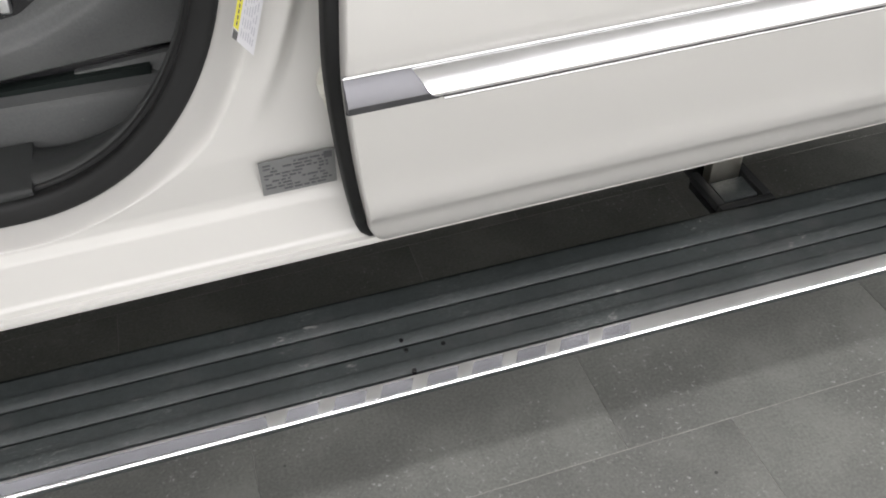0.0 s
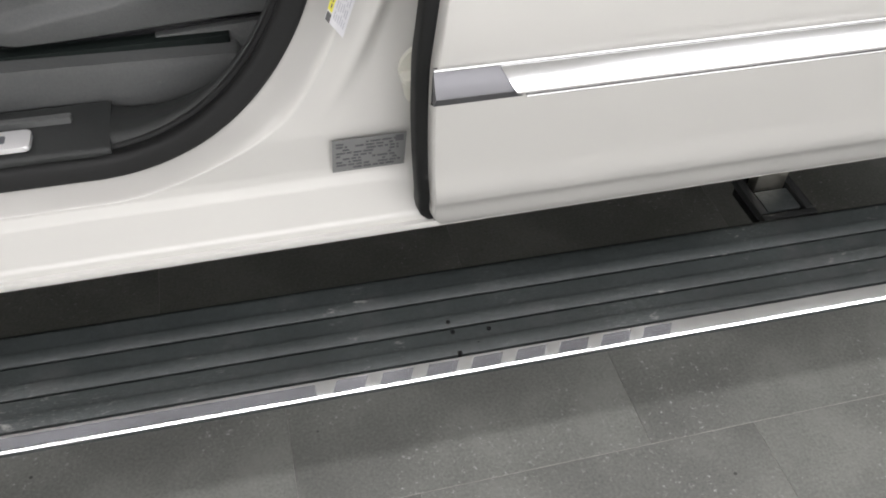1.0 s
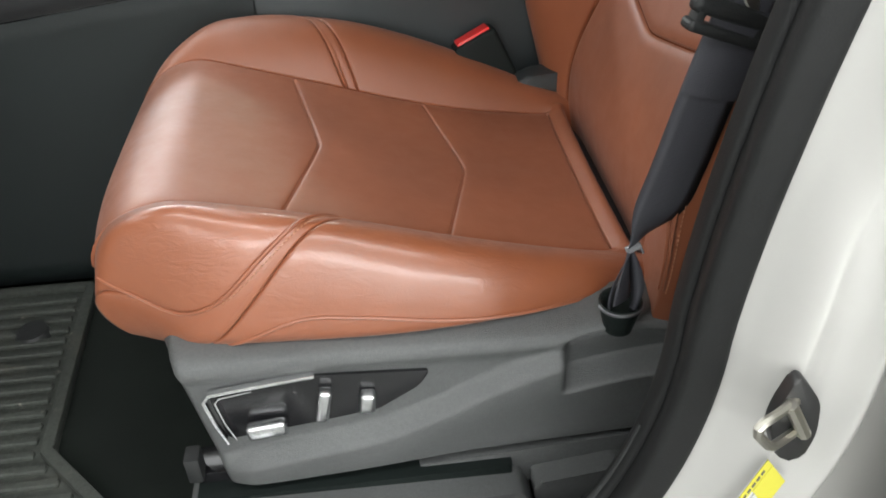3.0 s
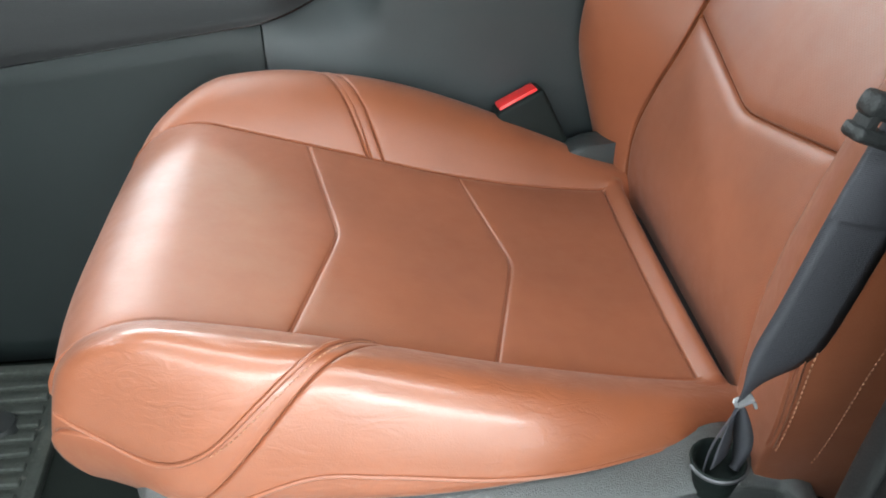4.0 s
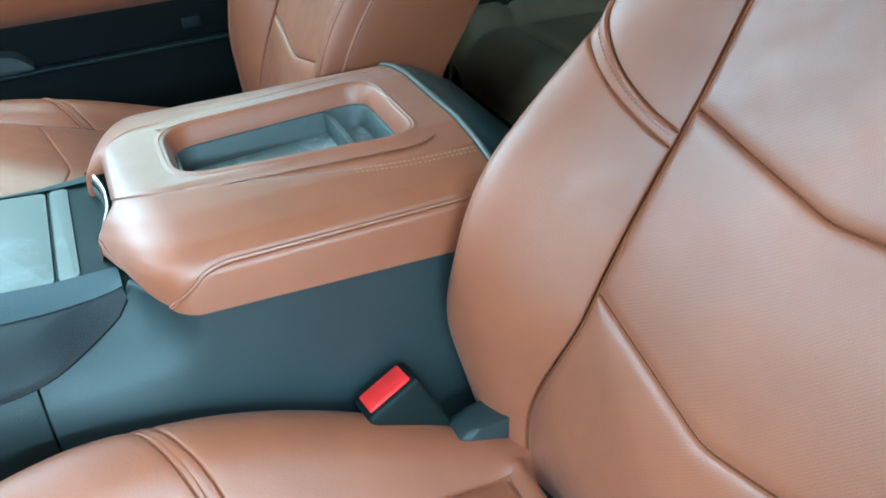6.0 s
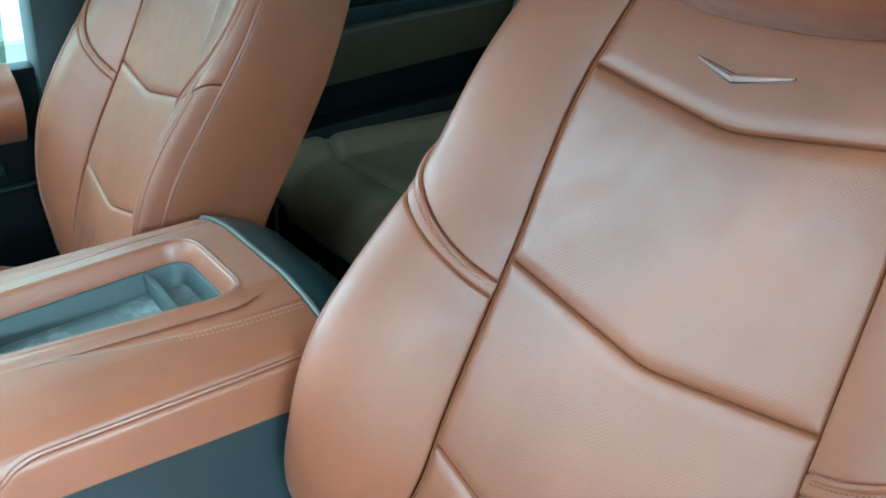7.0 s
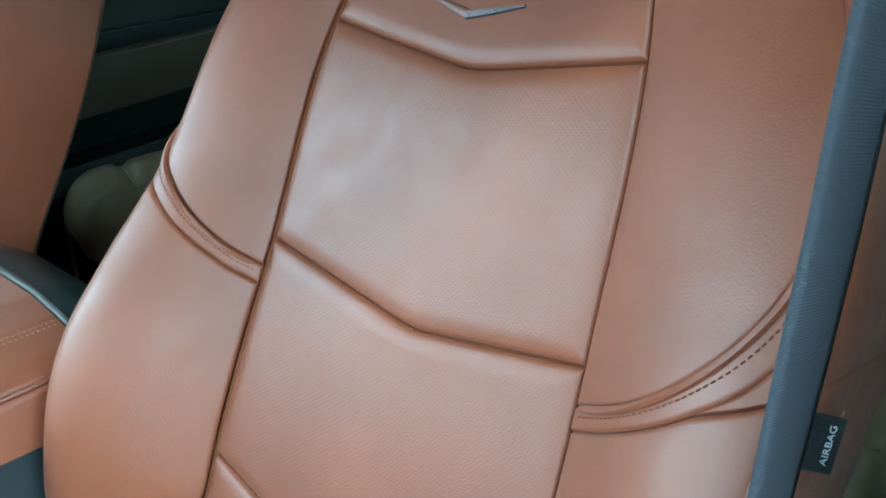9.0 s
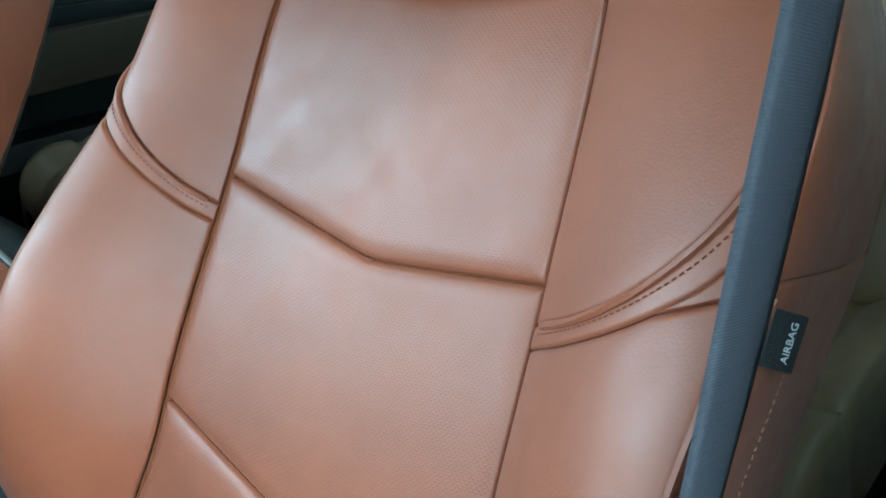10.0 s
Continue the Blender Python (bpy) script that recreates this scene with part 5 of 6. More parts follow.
SH_LINE = spline([-0.58, -0.52, -0.44, -0.37, -0.31, -0.25, -0.19, -0.10, -0.02], [0.688, 0.698, 0.712, 0.724, 0.746, 0.775, 0.796, 0.812, 0.815])


def shield(u, v):
    """u from front to rear, v from the lower edge up; a sweeping shoulder under the switches, a pocket at the belt's anchor."""
    x = -0.548 - 0.030 * v + (0.528 + 0.010 * v) * u
    lo, hi = SH_LOW(x), SH_TOP(x)
    z = lo + (hi - lo) * v
    d = SH_LINE(x) - z
    y = Y0 - 0.017 * smoothstep(d, -0.004, 0.020) * smoothstep(x, -0.56, -0.50) * (1 - 0.6 * smoothstep(d, 0.02, 0.10))
    y = y + 0.034 * smoothstep(x, -0.186, -0.172) * (1 - smoothstep(x, -0.066, -0.048)) * smoothstep(z, SH_LINE(x) - 0.058, SH_LINE(x) - 0.046) * (1 - smoothstep(z, SH_LINE(x) - 0.008, SH_LINE(x) + 0.006))
    y = y + 0.050 * smoothstep(v, 0.86, 1.0) ** 2.2 - 0.004 * np.exp(-(((v - 0.84) / 0.05) ** 2))
    y = y + 0.040 * smoothstep(-v, -0.07, 0.0) ** 2 + 0.05 * smoothstep(-u, -0.045, 0.0) ** 2
    return np.stack([x, y, z], -1)


uu, vv = np.meshgrid(np.linspace(0, 1, 150), np.linspace(0, 1, 90), indexing="ij")
skin = shield(uu, vv)
inner_skin = skin[:, ::-1] + np.array([0.0, 0.03, 0.0])
grid_part("side_shield", np.concatenate([skin, inner_skin], 1), M_SHIELD, driver, "charcoal plastic side shield", wrap=True)
panel = slab("switch_panel", rounded([(-0.533, 0.785), (-0.428, 0.796), (-0.316, 0.787), (-0.328, 0.768), (-0.37, 0.742), (-0.44, 0.732), (-0.523, 0.722)], 0.006), Y0 - 0.004, Y0 + 0.01, "y", M_GLOSS, driver, 0.001)
sweep("switch_bezel", [(-0.524, Y0 - 0.006, 0.720), (-0.531, Y0 - 0.006, 0.745), (-0.537, Y0 - 0.006, 0.780), (-0.531, Y0 - 0.006, 0.788), (-0.49, Y0 - 0.006, 0.793), (-0.428, Y0 - 0.006, 0.799)], rounded([(-0.004, -0.0018), (0.004, -0.0018), (0.004, 0.0018), (-0.004, 0.0018)], 0.0008, 2), M_CHROME, panel)
sweep("switch_bezel", [(-0.515, Y0 - 0.005, 0.723), (-0.522, Y0 - 0.005, 0.746), (-0.527, Y0 - 0.005, 0.776), (-0.522, Y0 - 0.005, 0.782), (-0.49, Y0 - 0.005, 0.787)], rounded([(-0.003, -0.0008), (0.003, -0.0008), (0.003, 0.0008), (-0.003, 0.0008)], 0.0004, 2), M_CHROME, panel)
for nm, cx, cz, sx, sz, rot in (("seat_switch", -0.482, 0.738, 0.040, 0.018, 6), ("backrest_switch", -0.423, 0.763, 0.013, 0.040, -12), ("lumbar_switch", -0.380, 0.761, 0.015, 0.024, -8)):
    bm = bmesh.new()
    box(bm, (-sx / 2, -0.007, -sz / 2), (sx / 2, 0.007, sz / 2), 0.0045, 3)
    bm.transform(pose(cx, Y0 - 0.011, cz, 0, -rot, 0))
    part(nm, bm, M_SATIN, panel, "satin silver switch")
shield_ob = bpy.data.objects["side_shield"]
for pts in ([(-0.165, 0.768), (-0.128, 0.778)], [(-0.128, 0.778), (-0.085, 0.782)], [(-0.137, 0.794), (-0.120, 0.768)]):
    tube("pocket_slot", [(px, Y0 + 0.0325, pz) for px, pz in pts], 0.0016, M_GLOSS, shield_ob, n=6)
# lower seat frame cover and drawer
slab("frame_cover", rounded([(-0.580, 0.643), (-0.228, 0.634), (-0.215, 0.604), (-0.20, 0.53), (-0.57, 0.545)], 0.010), 0.218, 0.32, "y", M_SHIELD, driver, 0.008)
slab("rail_cover", rounded([(-0.335, 0.648), (-0.05, 0.665), (-0.05, 0.60), (-0.335, 0.607)], 0.006), 0.258, 0.30, "y", M_SHIELD, driver, 0.005)
slab("rear_frame_cover", rounded([(-0.215, 0.628), (-0.12, 0.640), (-0.08, 0.60), (-0.10, 0.54), (-0.205, 0.545)], 0.010), 0.232, 0.32, "y", M_SHIELD, driver, 0.006)
# black slab on the cover, painted in for the shaded gap under the shield
slab("frame_gap_shade", rounded([(-0.57, 0.246), (-0.235, 0.246), (-0.235, 0.31), (-0.57, 0.31)], 0.004), 0.630, 0.6460, "z", M_KICK, driver, 0.001)
boxed("seat_rail", (-0.57, 0.27, 0.63), (-0.1, 0.31, 0.66), M_GLOSS, driver, 0.004)
boxed("rail_end", (-0.578, 0.262, 0.655), (-0.562, 0.285, 0.69), M_PLASTIC_DARK, driver, 0.003)
boxed("seat_base", (-0.55, 0.32, 0.55), (-0.02, 0.76, 0.80), M_PLASTIC_DARK, driver, 0.03)
boxed("seat_base", (-0.55, 2 * YM - 0.76, 0.55), (-0.02, 2 * YM - 0.32, 0.80), M_PLASTIC_DARK, bpy.data.objects["passenger_seat"], 0.03)

# airbag tag sewn into the outer side of the backrest
tag_at = np.array([0.047, 0.254, 1.216])
TAG = Matrix(((0.467, -0.738, -0.486, tag_at[0]), (0, 0.55, -0.835, tag_at[1]), (0.884, 0.390, 0.257, tag_at[2]), (0, 0, 0, 1)))
tag = part("airbag_tag", box(bmesh.new(), (-0.0135, -0.0072, -0.0008), (0.0135, 0.0125, 0.0008), 0.0006, 1), M_PLASTIC_DARK, driver, "black fabric tag with pale lettering")
tag.data.transform(TAG)
font = bpy.data.curves.new("tag_text", "FONT")
font.body, font.size, font.align_x, font.align_y, font.extrude = "AIRBAG", 0.0056, "CENTER", "CENTER", 0.0001
ft = new("tag_text_shape", font)
bpy.context.view_layer.update()
text_mesh = bpy.data.meshes.new_from_object(ft.evaluated_get(bpy.context.evaluated_depsgraph_get()))
bpy.data.objects.remove(ft)
text_mesh.transform(TAG @ Matrix.Translation((0, 0, 0.0013)))
finish("tag_lettering", text_mesh, M_LABEL_WHITE, tag, "pale printed word", smooth=False)

# ---- seat belt and buckle ----
belt = thing("seat_belt", (-0.1, 0.26, 0.85), "dark grey seat belt webbing hanging beside the driver seat", "seat belt")
bp = np.array([(-0.127, 0.266, 0.842), (-0.124, 0.260, 0.912), (-0.102, 0.254, 0.965), (-0.074, 0.251, 1.08), (-0.040, 0.250, 1.20), (-0.014, 0.249, 1.33), (0.003, 0.246, 1.45), (0.03, 0.225, 1.60)])
bt = np.linspace(0, 1, 60)
bd = np.linspace(0, 1, len(bp))
path = np.stack([spline(bd, bp[:, i])(bt) for i in range(3)], 1)
halfw = 0.0058 + 0.0115 * (1 - smoothstep(bt, 0.02, 0.12)) + 0.0190 * smoothstep(bt, 0.135, 0.29)
twist = radians(50) * (1 - smoothstep(bt, 0.08, 0.30)) + radians(-7) * smoothstep(bt, 0.5, 0.7)
across = np.stack([np.cos(twist), np.sin(twist) * 0.8, -0.25 + 0 * twist], 1)
across /= np.linalg.norm(across, axis=1, keepdims=True)
cols = []
for k, dy in ((-1, 0), (-0.6, -0.0012), (0, -0.0016), (0.6, -0.0012), (1, 0), (0.6, 0.0012), (0, 0.0014), (-0.6, 0.0012)):
    cols.append(path + across * (halfw * k)[:, None] + np.array([0, dy, 0]))
run = np.r_[0, np.cumsum(np.linalg.norm(np.diff(path, axis=0), axis=1))]
web_uv = np.stack([np.zeros((60, 8)), np.repeat(run[:, None], 8, 1)], -1)
grid_part("webbing", np.stack(cols, 1), M_WEB, belt, uv=web_uv, wrap=True, flip=True)
def turned(profile, at, n=28, arc=2 * math.pi, start=0.0):
    """Rings of a turned shape: pairs of radius and height about an upright line."""
    an = start + np.linspace(0, arc, n)
    return np.stack([np.stack([at[0] + r * np.cos(an), at[1] + r * np.sin(an), np.full(n, at[2] + z)], 1) for r, z in profile], 0)


CUP = (-0.127, 0.268, 0.842)
cup = grid_part("anchor_cup", turned([(0.014, -0.034), (0.017, -0.02), (0.0215, 0.0), (0.0205, 0.002), (0.0175, -0.002), (0.0165, -0.02), (0.001, -0.024)], CUP), M_KICK, belt, "round black anchor cup")
# the webbing opens into a loop below the clip and runs down both sides of the cup
lt = np.linspace(0, 1, 30)
for sg, nm in ((-1, "loop_strand"), (1, "loop_strand")):
    spread = np.sin(np.pi * lt * 0.62) * 0.0125
    mid = np.stack([CUP[0] + 0.002 * (1 - lt) + sg * spread, CUP[1] - 0.004 - 0.006 * (1 - lt), 0.908 - 0.074 * lt], 1)
    wide = 0.0055 + 0.006 * np.sin(np.pi * np.clip(lt * 1.1, 0, 1))
    turn = radians(35) * sg
    side_v = np.array([math.cos(turn) * 0.55, -math.sin(abs(turn)) * sg, 0.0])
    fold = [mid + side_v * (wide * k)[:, None] + np.array([0, dy, 0]) for k, dy in ((-1, 0), (0, -0.0016), (1, 0), (0, 0.0014))]
    grid_part(nm, np.stack(fold, 1), M_WEB, belt, uv=np.stack([np.zeros((30, 4)), np.repeat(0.075 * lt[:, None], 4, 1)], -1), wrap=True, flip=True)
clip = bmesh.new()
box(clip, (-0.0068, -0.0042, -0.0020), (0.0068, 0.0042, 0.0020), 0.0016, 2)
box(clip, (-0.0082, -0.0050, 0.0012), (-0.0052, -0.0020, 0.0070), 0.0010, 2)
box(clip, (0.0040, -0.0050, -0.0080), (0.0066, -0.0020, -0.0008), 0.0010, 2)
clip.transform(pose(-0.123, 0.2585, 0.912, 0, -25, 0))
part("clip", clip, surface("clear_white_plastic", (0.24, 0.24, 0.25), 0.15, vary=0.05), belt, "small shiny white plastic clip")
an = np.linspace(radians(185), radians(345), 24)
tube("cup_rim", np.stack([CUP[0] + 0.0210 * np.cos(an), CUP[1] + 0.0210 * np.sin(an), np.full(24, CUP[2] - 0.002)], 1), 0.0020, M_TIP, cup, n=6, up=(0, 0, 1))
# the sewn double end just under the latch plate
m0, m1 = 24, 30
cols2 = [path[m0:m1] + across[m0:m1] * (halfw[m0:m1] * k * 1.02)[:, None] + np.array([-0.0005, dy - 0.0026, 0]) for k, dy in ((-1, 0.001), (-0.9, -0.001), (0, -0.0016), (0.9, -0.001), (1, 0.001), (0, 0.002))]
grid_part("sewn_end", np.stack(cols2, 1), M_WEB, belt, "doubled sewn webbing", uv=np.stack([np.zeros((m1 - m0, 6)), np.repeat(run[m0:m1, None], 6, 1)], -1), wrap=True, flip=True)
bm = bmesh.new()
box(bm, (-0.034, -0.0085, -0.010), (0.034, 0.0085, -0.001), 0.0042, 3)
box(bm, (-0.036, -0.0075, 0.004), (0.036, 0.0075, 0.019), 0.0065, 3)
for gx in (-0.031, 0.025):
    box(bm, (gx, -0.0065, -0.008), (gx + 0.008, 0.0065, 0.012), 0.003, 2)
bm.transform(pose(-0.075, 0.249, 1.120, 0, 22, 8))
latch_plate = part("latch_plate", bm, M_PLASTIC_DARK, belt, "black latch plate")
bm = bmesh.new()
box(bm, (-0.012, -0.0015, 0.02), (0.012, 0.0015, 0.055), 0.001, 1)
bm.transform(pose(-0.075, 0.247, 1.120, 0, 60, 8))
part("tongue", bm, M_STEEL, latch_plate)

buckle = thing("belt_buckle", (-0.2, 0.79, 0.85), "black seat belt buckle with a red release button", "buckle")
bm = bmesh.new()
box(bm, (-0.032, -0.021, -0.075), (0.032, 0.021, 0.004), 0.006, 3)
BUCK = pose(-0.198, 0.783, 0.912, -10, -24, 8)
bm.transform(BUCK)
housing = part("housing", bm, M_KICK, buckle)
bm = bmesh.new()
box(bm, (-0.0255, -0.0145, -0.010), (0.0255, 0.0145, 0.008), 0.003, 2)
bm.transform(BUCK)
part("release_button", bm, M_RED, housing, "red release button")
tube("stalk", [tuple(BUCK @ Vector((0, 0, -0.06))), (-0.15, 0.785, 0.80), (-0.14, 0.78, 0.72)], 0.011, M_PLASTIC_DARK, buckle)
slab("recliner_cover", rounded([(-0.195, 0.80), (-0.15, 0.868), (-0.05, 0.875), (0.0, 0.78)], 0.03), 0.732, 0.768, "y", M_CONSOLE, driver, 0.008)

# ---- centre console ----
console = thing("centre_console", (-0.4, YM, 0.55), "black soft-touch centre console with lidded bins", "console")
CW = 0.172  # half width at the side panels


RAIL_B = [0, 0.2, 0.4, 0.58, 0.66, 0.72, 0.85, 1.0]
RAIL_W = spline(RAIL_B, [CW + 0.002, CW, 0.158, 0.135, 0.1235, 0.119, 0.108, 0.094])
RAIL_Z = spline(RAIL_B, [0.0, 0.17, 0.42, 0.68, 0.765, 0.81, 0.91, 1.0])


def rail_foot(a):
    """Height of the rail's lower edge, curling up at its tail."""
    tail = np.clip((a - 0.82) / 0.18, 0, 1)
    return 0.955 + 0.068 * a + 0.025 * (1 - np.sqrt(1 - 0.998 * tail**2))


def deck_rise(x, y=0.0):
    """The lids climb gently towards the dashboard."""
    return 0.08 * max(0.0, -0.47 - x)


def panel_w(x, z):
    """Half width of the console's side at that place."""
    return CW + 0.04 * np.clip(0.98 - z, 0, 1) - 0.056 * smoothstep(z, 0.97, 1.066) * smoothstep(x, -0.54, -0.45) * (1 - smoothstep(x, -0.41, -0.345))


for sg in (-1, 1):
    ys = YM + sg * CW
    # the side panel leans in under the nose of the armrest
    xs = np.r_[np.linspace(-0.495, -0.34, 26), np.linspace(-0.32, 0.02, 10)]
    loop = []
    for x in xs:
        top_z = 1.0605 - 0.016 * smoothstep(x, -0.34, -0.26)
        top_z += (rail_foot((x + 1.0) / 0.592) + 0.003 - top_z) * (1 - smoothstep(x, -0.412, -0.400))
        zs = np.r_[np.linspace(0.55, 0.98, 8), np.linspace(0.99, top_z, 8)]
        w = panel_w(x, zs)
        loop.append(np.concatenate([np.stack([np.full(16, x), YM + sg * w, zs], 1), np.stack([np.full(16, x), YM + sg * (w - 0.010), zs - 0.003], 1)[::-1]]))
    grid_part("side_panel", np.stack(loop, 0), M_CONSOLE, console, wrap=True, flip=sg > 0)
    fx = np.linspace(-1.0, -0.4975, 20)
    rows = []
    for x in fx:
        zs = np.linspace(0.55, 0.962 + 0.068 * (x + 1.0) / 0.592 + 0.004, 12)
        w = panel_w(x, zs)
        rows.append(np.concatenate([np.stack([np.full(12, x), YM + sg * w, zs], 1), np.stack([np.full(12, x), YM + sg * (w - 0.012), zs], 1)[::-1]]))
    grid_part("front_panel", np.stack(rows, 0), M_CONSOLE_SHADED, console, wrap=True, flip=sg > 0)

    def flare(a, b):
        """The upper rail beside the lids: rolls over from the lids' edge and ends in a curved tail."""
        x = -1.0 + a * 0.592
        tail = np.clip((a - 0.82) / 0.18, 0, 1)
        zlo = rail_foot(a)
        z = zlo + (1.062 + 0.08 * np.clip(-0.47 - x, 0, 1) - zlo) * RAIL_Z(b)
        w = RAIL_W(b)
        w = w + (np.minimum(w, panel_w(x, z) + 0.006) - w) * smoothstep(tail, 0.0, 0.9)
        return np.stack([x, YM + sg * w, z], -1)

    aa, bb = np.meshgrid(np.linspace(0, 1, 60), np.linspace(0, 0.66, 26), indexing="ij")
    grid_part("rail_side", flare(aa, bb), M_RAIL, console, flip=sg > 0, label="dark soft rail side")
    aa, bb = np.meshgrid(np.linspace(0, 1, 60), np.linspace(0.655, 1, 16), indexing="ij")
    grid_part("rail_top", flare(aa, bb) + np.array([0, 0, 0.0012]), M_RAIL_TOP, console, flip=sg > 0)
    lip = flare(np.linspace(0, 1, 60), np.zeros(60))
    tube("rail_gap", lip + np.array([0, -sg * 0.003, -0.0012]), 0.0022, M_GLOSS, console, n=6, up=(0, 0, 1), label="dark joint under the rail")
    end = flare(np.ones(40), np.linspace(0, 1, 40))
    inn = end.copy()
    inn[:, 1] = YM + sg * 0.094
    grid_part("rail_end", np.stack([end, inn], 0), M_CONSOLE, console)
# deck before the armrest nose, blackened for the shade of its gap
slab("nose_deck", rounded([(-0.462, YM - 0.108), (-0.405, YM - 0.108), (-0.345, YM - 0.160), (-0.33, YM - 0.160), (-0.33, YM + 0.160), (-0.345, YM + 0.160), (-0.405, YM + 0.108), (-0.462, YM + 0.108)], 0.01), 1.045, 1.0595, "z", M_KICK, console, 0.003)
boxed("core", (-1.0, YM - CW + 0.012, 0.56), (0.0, YM + CW - 0.012, 0.98), M_PLASTIC_DARK, console, 0.01)
for x0, x1 in ((-1.0, -0.76), (-0.755, -0.579), (-0.574, -0.463), (-0.459, -0.441)):
    slab("bin_lid", rounded([(x0, YM - 0.092), (x1, YM - 0.092), (x1, YM + 0.092), (x0, YM + 0.092)], 0.004), 1.046, 1.062, "z", M_DECK, console, 0.003, shear=deck_rise)
# two thin glossy white plates lying on either side of a lid joint
lid_plates = thing("white_lid_plates", (-0.60, YM - 0.03, 1.062), "two thin glossy white plates on the console lids", "scrap")
M_GLOSS_WHITE = surface("gloss_white", (0.85, 0.87, 0.87), 0.12, coat=0.5, vary=0.05)
slab("flap", [(-0.573, YM - 0.040), (-0.558, YM - 0.034), (-0.545, YM + 0.004), (-0.556, YM + 0.034), (-0.572, YM + 0.036)], 1.0622, 1.0640, "z", M_GLOSS_WHITE, lid_plates, 0.0004, shear=deck_rise)
slab("flap", [(-0.602, YM - 0.038), (-0.588, YM - 0.036), (-0.580, YM + 0.010), (-0.581, YM + 0.038), (-0.592, YM + 0.030), (-0.593, YM + 0.004)], 1.0622, 1.0636, "z", M_GLOSS_WHITE, lid_plates, 0.0004, shear=deck_rise)
# armrest lid with an open tray
arm = thing("armrest", (-0.22, YM, 1.03), "brown leather centre armrest with a sunken open tray", "armrest")
AX0, AX1 = -0.418, -0.052
TX0, TX1, TW0, TW1 = -0.338, -0.094, 0.058, 0.080  # tray: ends, half widths in front and behind


def arm_top(a, b):
    """a along the lid from front (0) to rear (1), b across from its near foot (-1) to its far foot (1)."""
    ab = np.abs(b)
    x = AX0 + a * (AX1 - AX0)
    nose = np.clip(1 - a / 0.20, 0, 1)
    hw = 0.180 - 0.105 * nose**2.4
    w = np.interp(ab, [0, 0.42, 0.60, 0.72, 0.80, 0.86, 1.0], [0, 0.40, 0.66, 0.86, 0.945, 0.985, 1.0]) * hw
    z = np.interp(ab, [0, 0.42, 0.60, 0.72, 0.80, 0.86, 1.0], [1.120, 1.120, 1.113, 1.103, 1.093, 1.083, 1.034])
    z = z - (z - 1.045) * 0.35 * nose**3 + (0.014 * (1 - a) + 0.03 * nose**2) * smoothstep(ab, 0.86, 1.0)
    bow = 0.024 * (1 - smoothstep(w, 0.050, 0.068)) * nose**6
    return np.stack([x + bow + 0 * b, YM + np.sign(b) * w, z], -1)


def arm_patch(name, a0, a1, b0, b1, na, nb, edges, material=M_LID):
    global UP_HINT
    keep = UP_HINT
    mid = sum(b(np.array([0.5]))[0] if callable(b) else b for b in (b0, b1))
    UP_HINT = np.array([-0.1, 0.5 * (1 if mid > 0 else -1) if abs(mid) > 1 else 0.0, 0.8])
    line = lambda b: (lambda t: (a0 + (a1 - a0) * t, b(a0 + (a1 - a0) * t) if callable(b) else np.full_like(t, b)))
    o = patch(name, arm_top, line(b0), line(b1), nb, na, material, arm, edges, 0.003, 0.006)
    UP_HINT = keep
    return o


def seam_b(sg):
    """The side seam: level along the lid, curving down to its foot behind the nose."""
    return lambda a: sg * (0.83 + 0.168 * np.clip((0.29 - np.asarray(a, float)) / 0.17, 0, 1) ** 2.2)


def lid_seam(sg):
    """The lengthwise seam on top, closing in towards the nose."""
    line = spline([0, 0.08, 0.2, 0.28, 0.45, 0.77, 1.0], [0.41, 0.43, 0.45, 0.462, 0.51, 0.586, 0.60])
    return lambda a: sg * line(np.asarray(a, float))


ta0, ta1 = (TX0 - AX0) / (AX1 - AX0), (TX1 - AX0) / (AX1 - AX0)


def hole(sg):
    """Edge of the tray's cut-out."""
    return lambda a: sg * np.interp(a, [ta0, ta1], [0.352, 0.462])


for sg in (-1, 1):
    arm_patch("lid_shoulder", 0, 1, lid_seam(sg), seam_b(sg), 80, 40, (0.6, 1, 0, 0), M_LEATHER)
    arm_patch("lid_side", 0.125, 1, seam_b(sg), sg * 1.0, 80, 24, (1, 0, 0, 0), M_LEATHER)
    arm_patch("lid_margin", 0, 1, hole(sg), lid_seam(sg), 60, 20, (0, 0.6, 0, 0))
    tq = np.linspace(0.122, 1, 80)
    tube("lid_piping", arm_top(tq, seam_b(sg)(tq)) + np.array([0, sg * 0.0004, 0.0012]), 0.0019, M_LEATHER, arm, n=6)
    tq = np.linspace(0.66, 0.99, 50)
    for db in (0.014, 0.032):
        stitches("stitching", arm_top(tq, lid_seam(sg)(tq) + sg * db) + np.array([0, 0, 0.0002]), arm, (0, 0, 1), material=M_THREAD)
arm_patch("lid_front", 0, ta0, hole(-1), hole(1), 24, 40, (0, 0, 0, 0))
arm_patch("lid_back", ta1, 1, hole(-1), hole(1), 16, 40, (0, 0, 0, 0))
nose_in = arm_top(np.zeros(120), np.linspace(-1, 1, 120))
nose_low = nose_in.copy()
nose_low[:, 2] = 1.034
nose_low[:, 0] += 0.004
nose_rows = np.stack([nose_in, nose_in * 0.5 + nose_low * 0.5 + np.array([-0.004, 0, 0]), nose_low], 0)
inner = np.abs(nose_in[:, 1] - YM) < 0.061
first, last = np.flatnonzero(inner)[[0, -1]]
grid_part("lid_nose", nose_rows[:, : first + 1], M_LEATHER, arm)
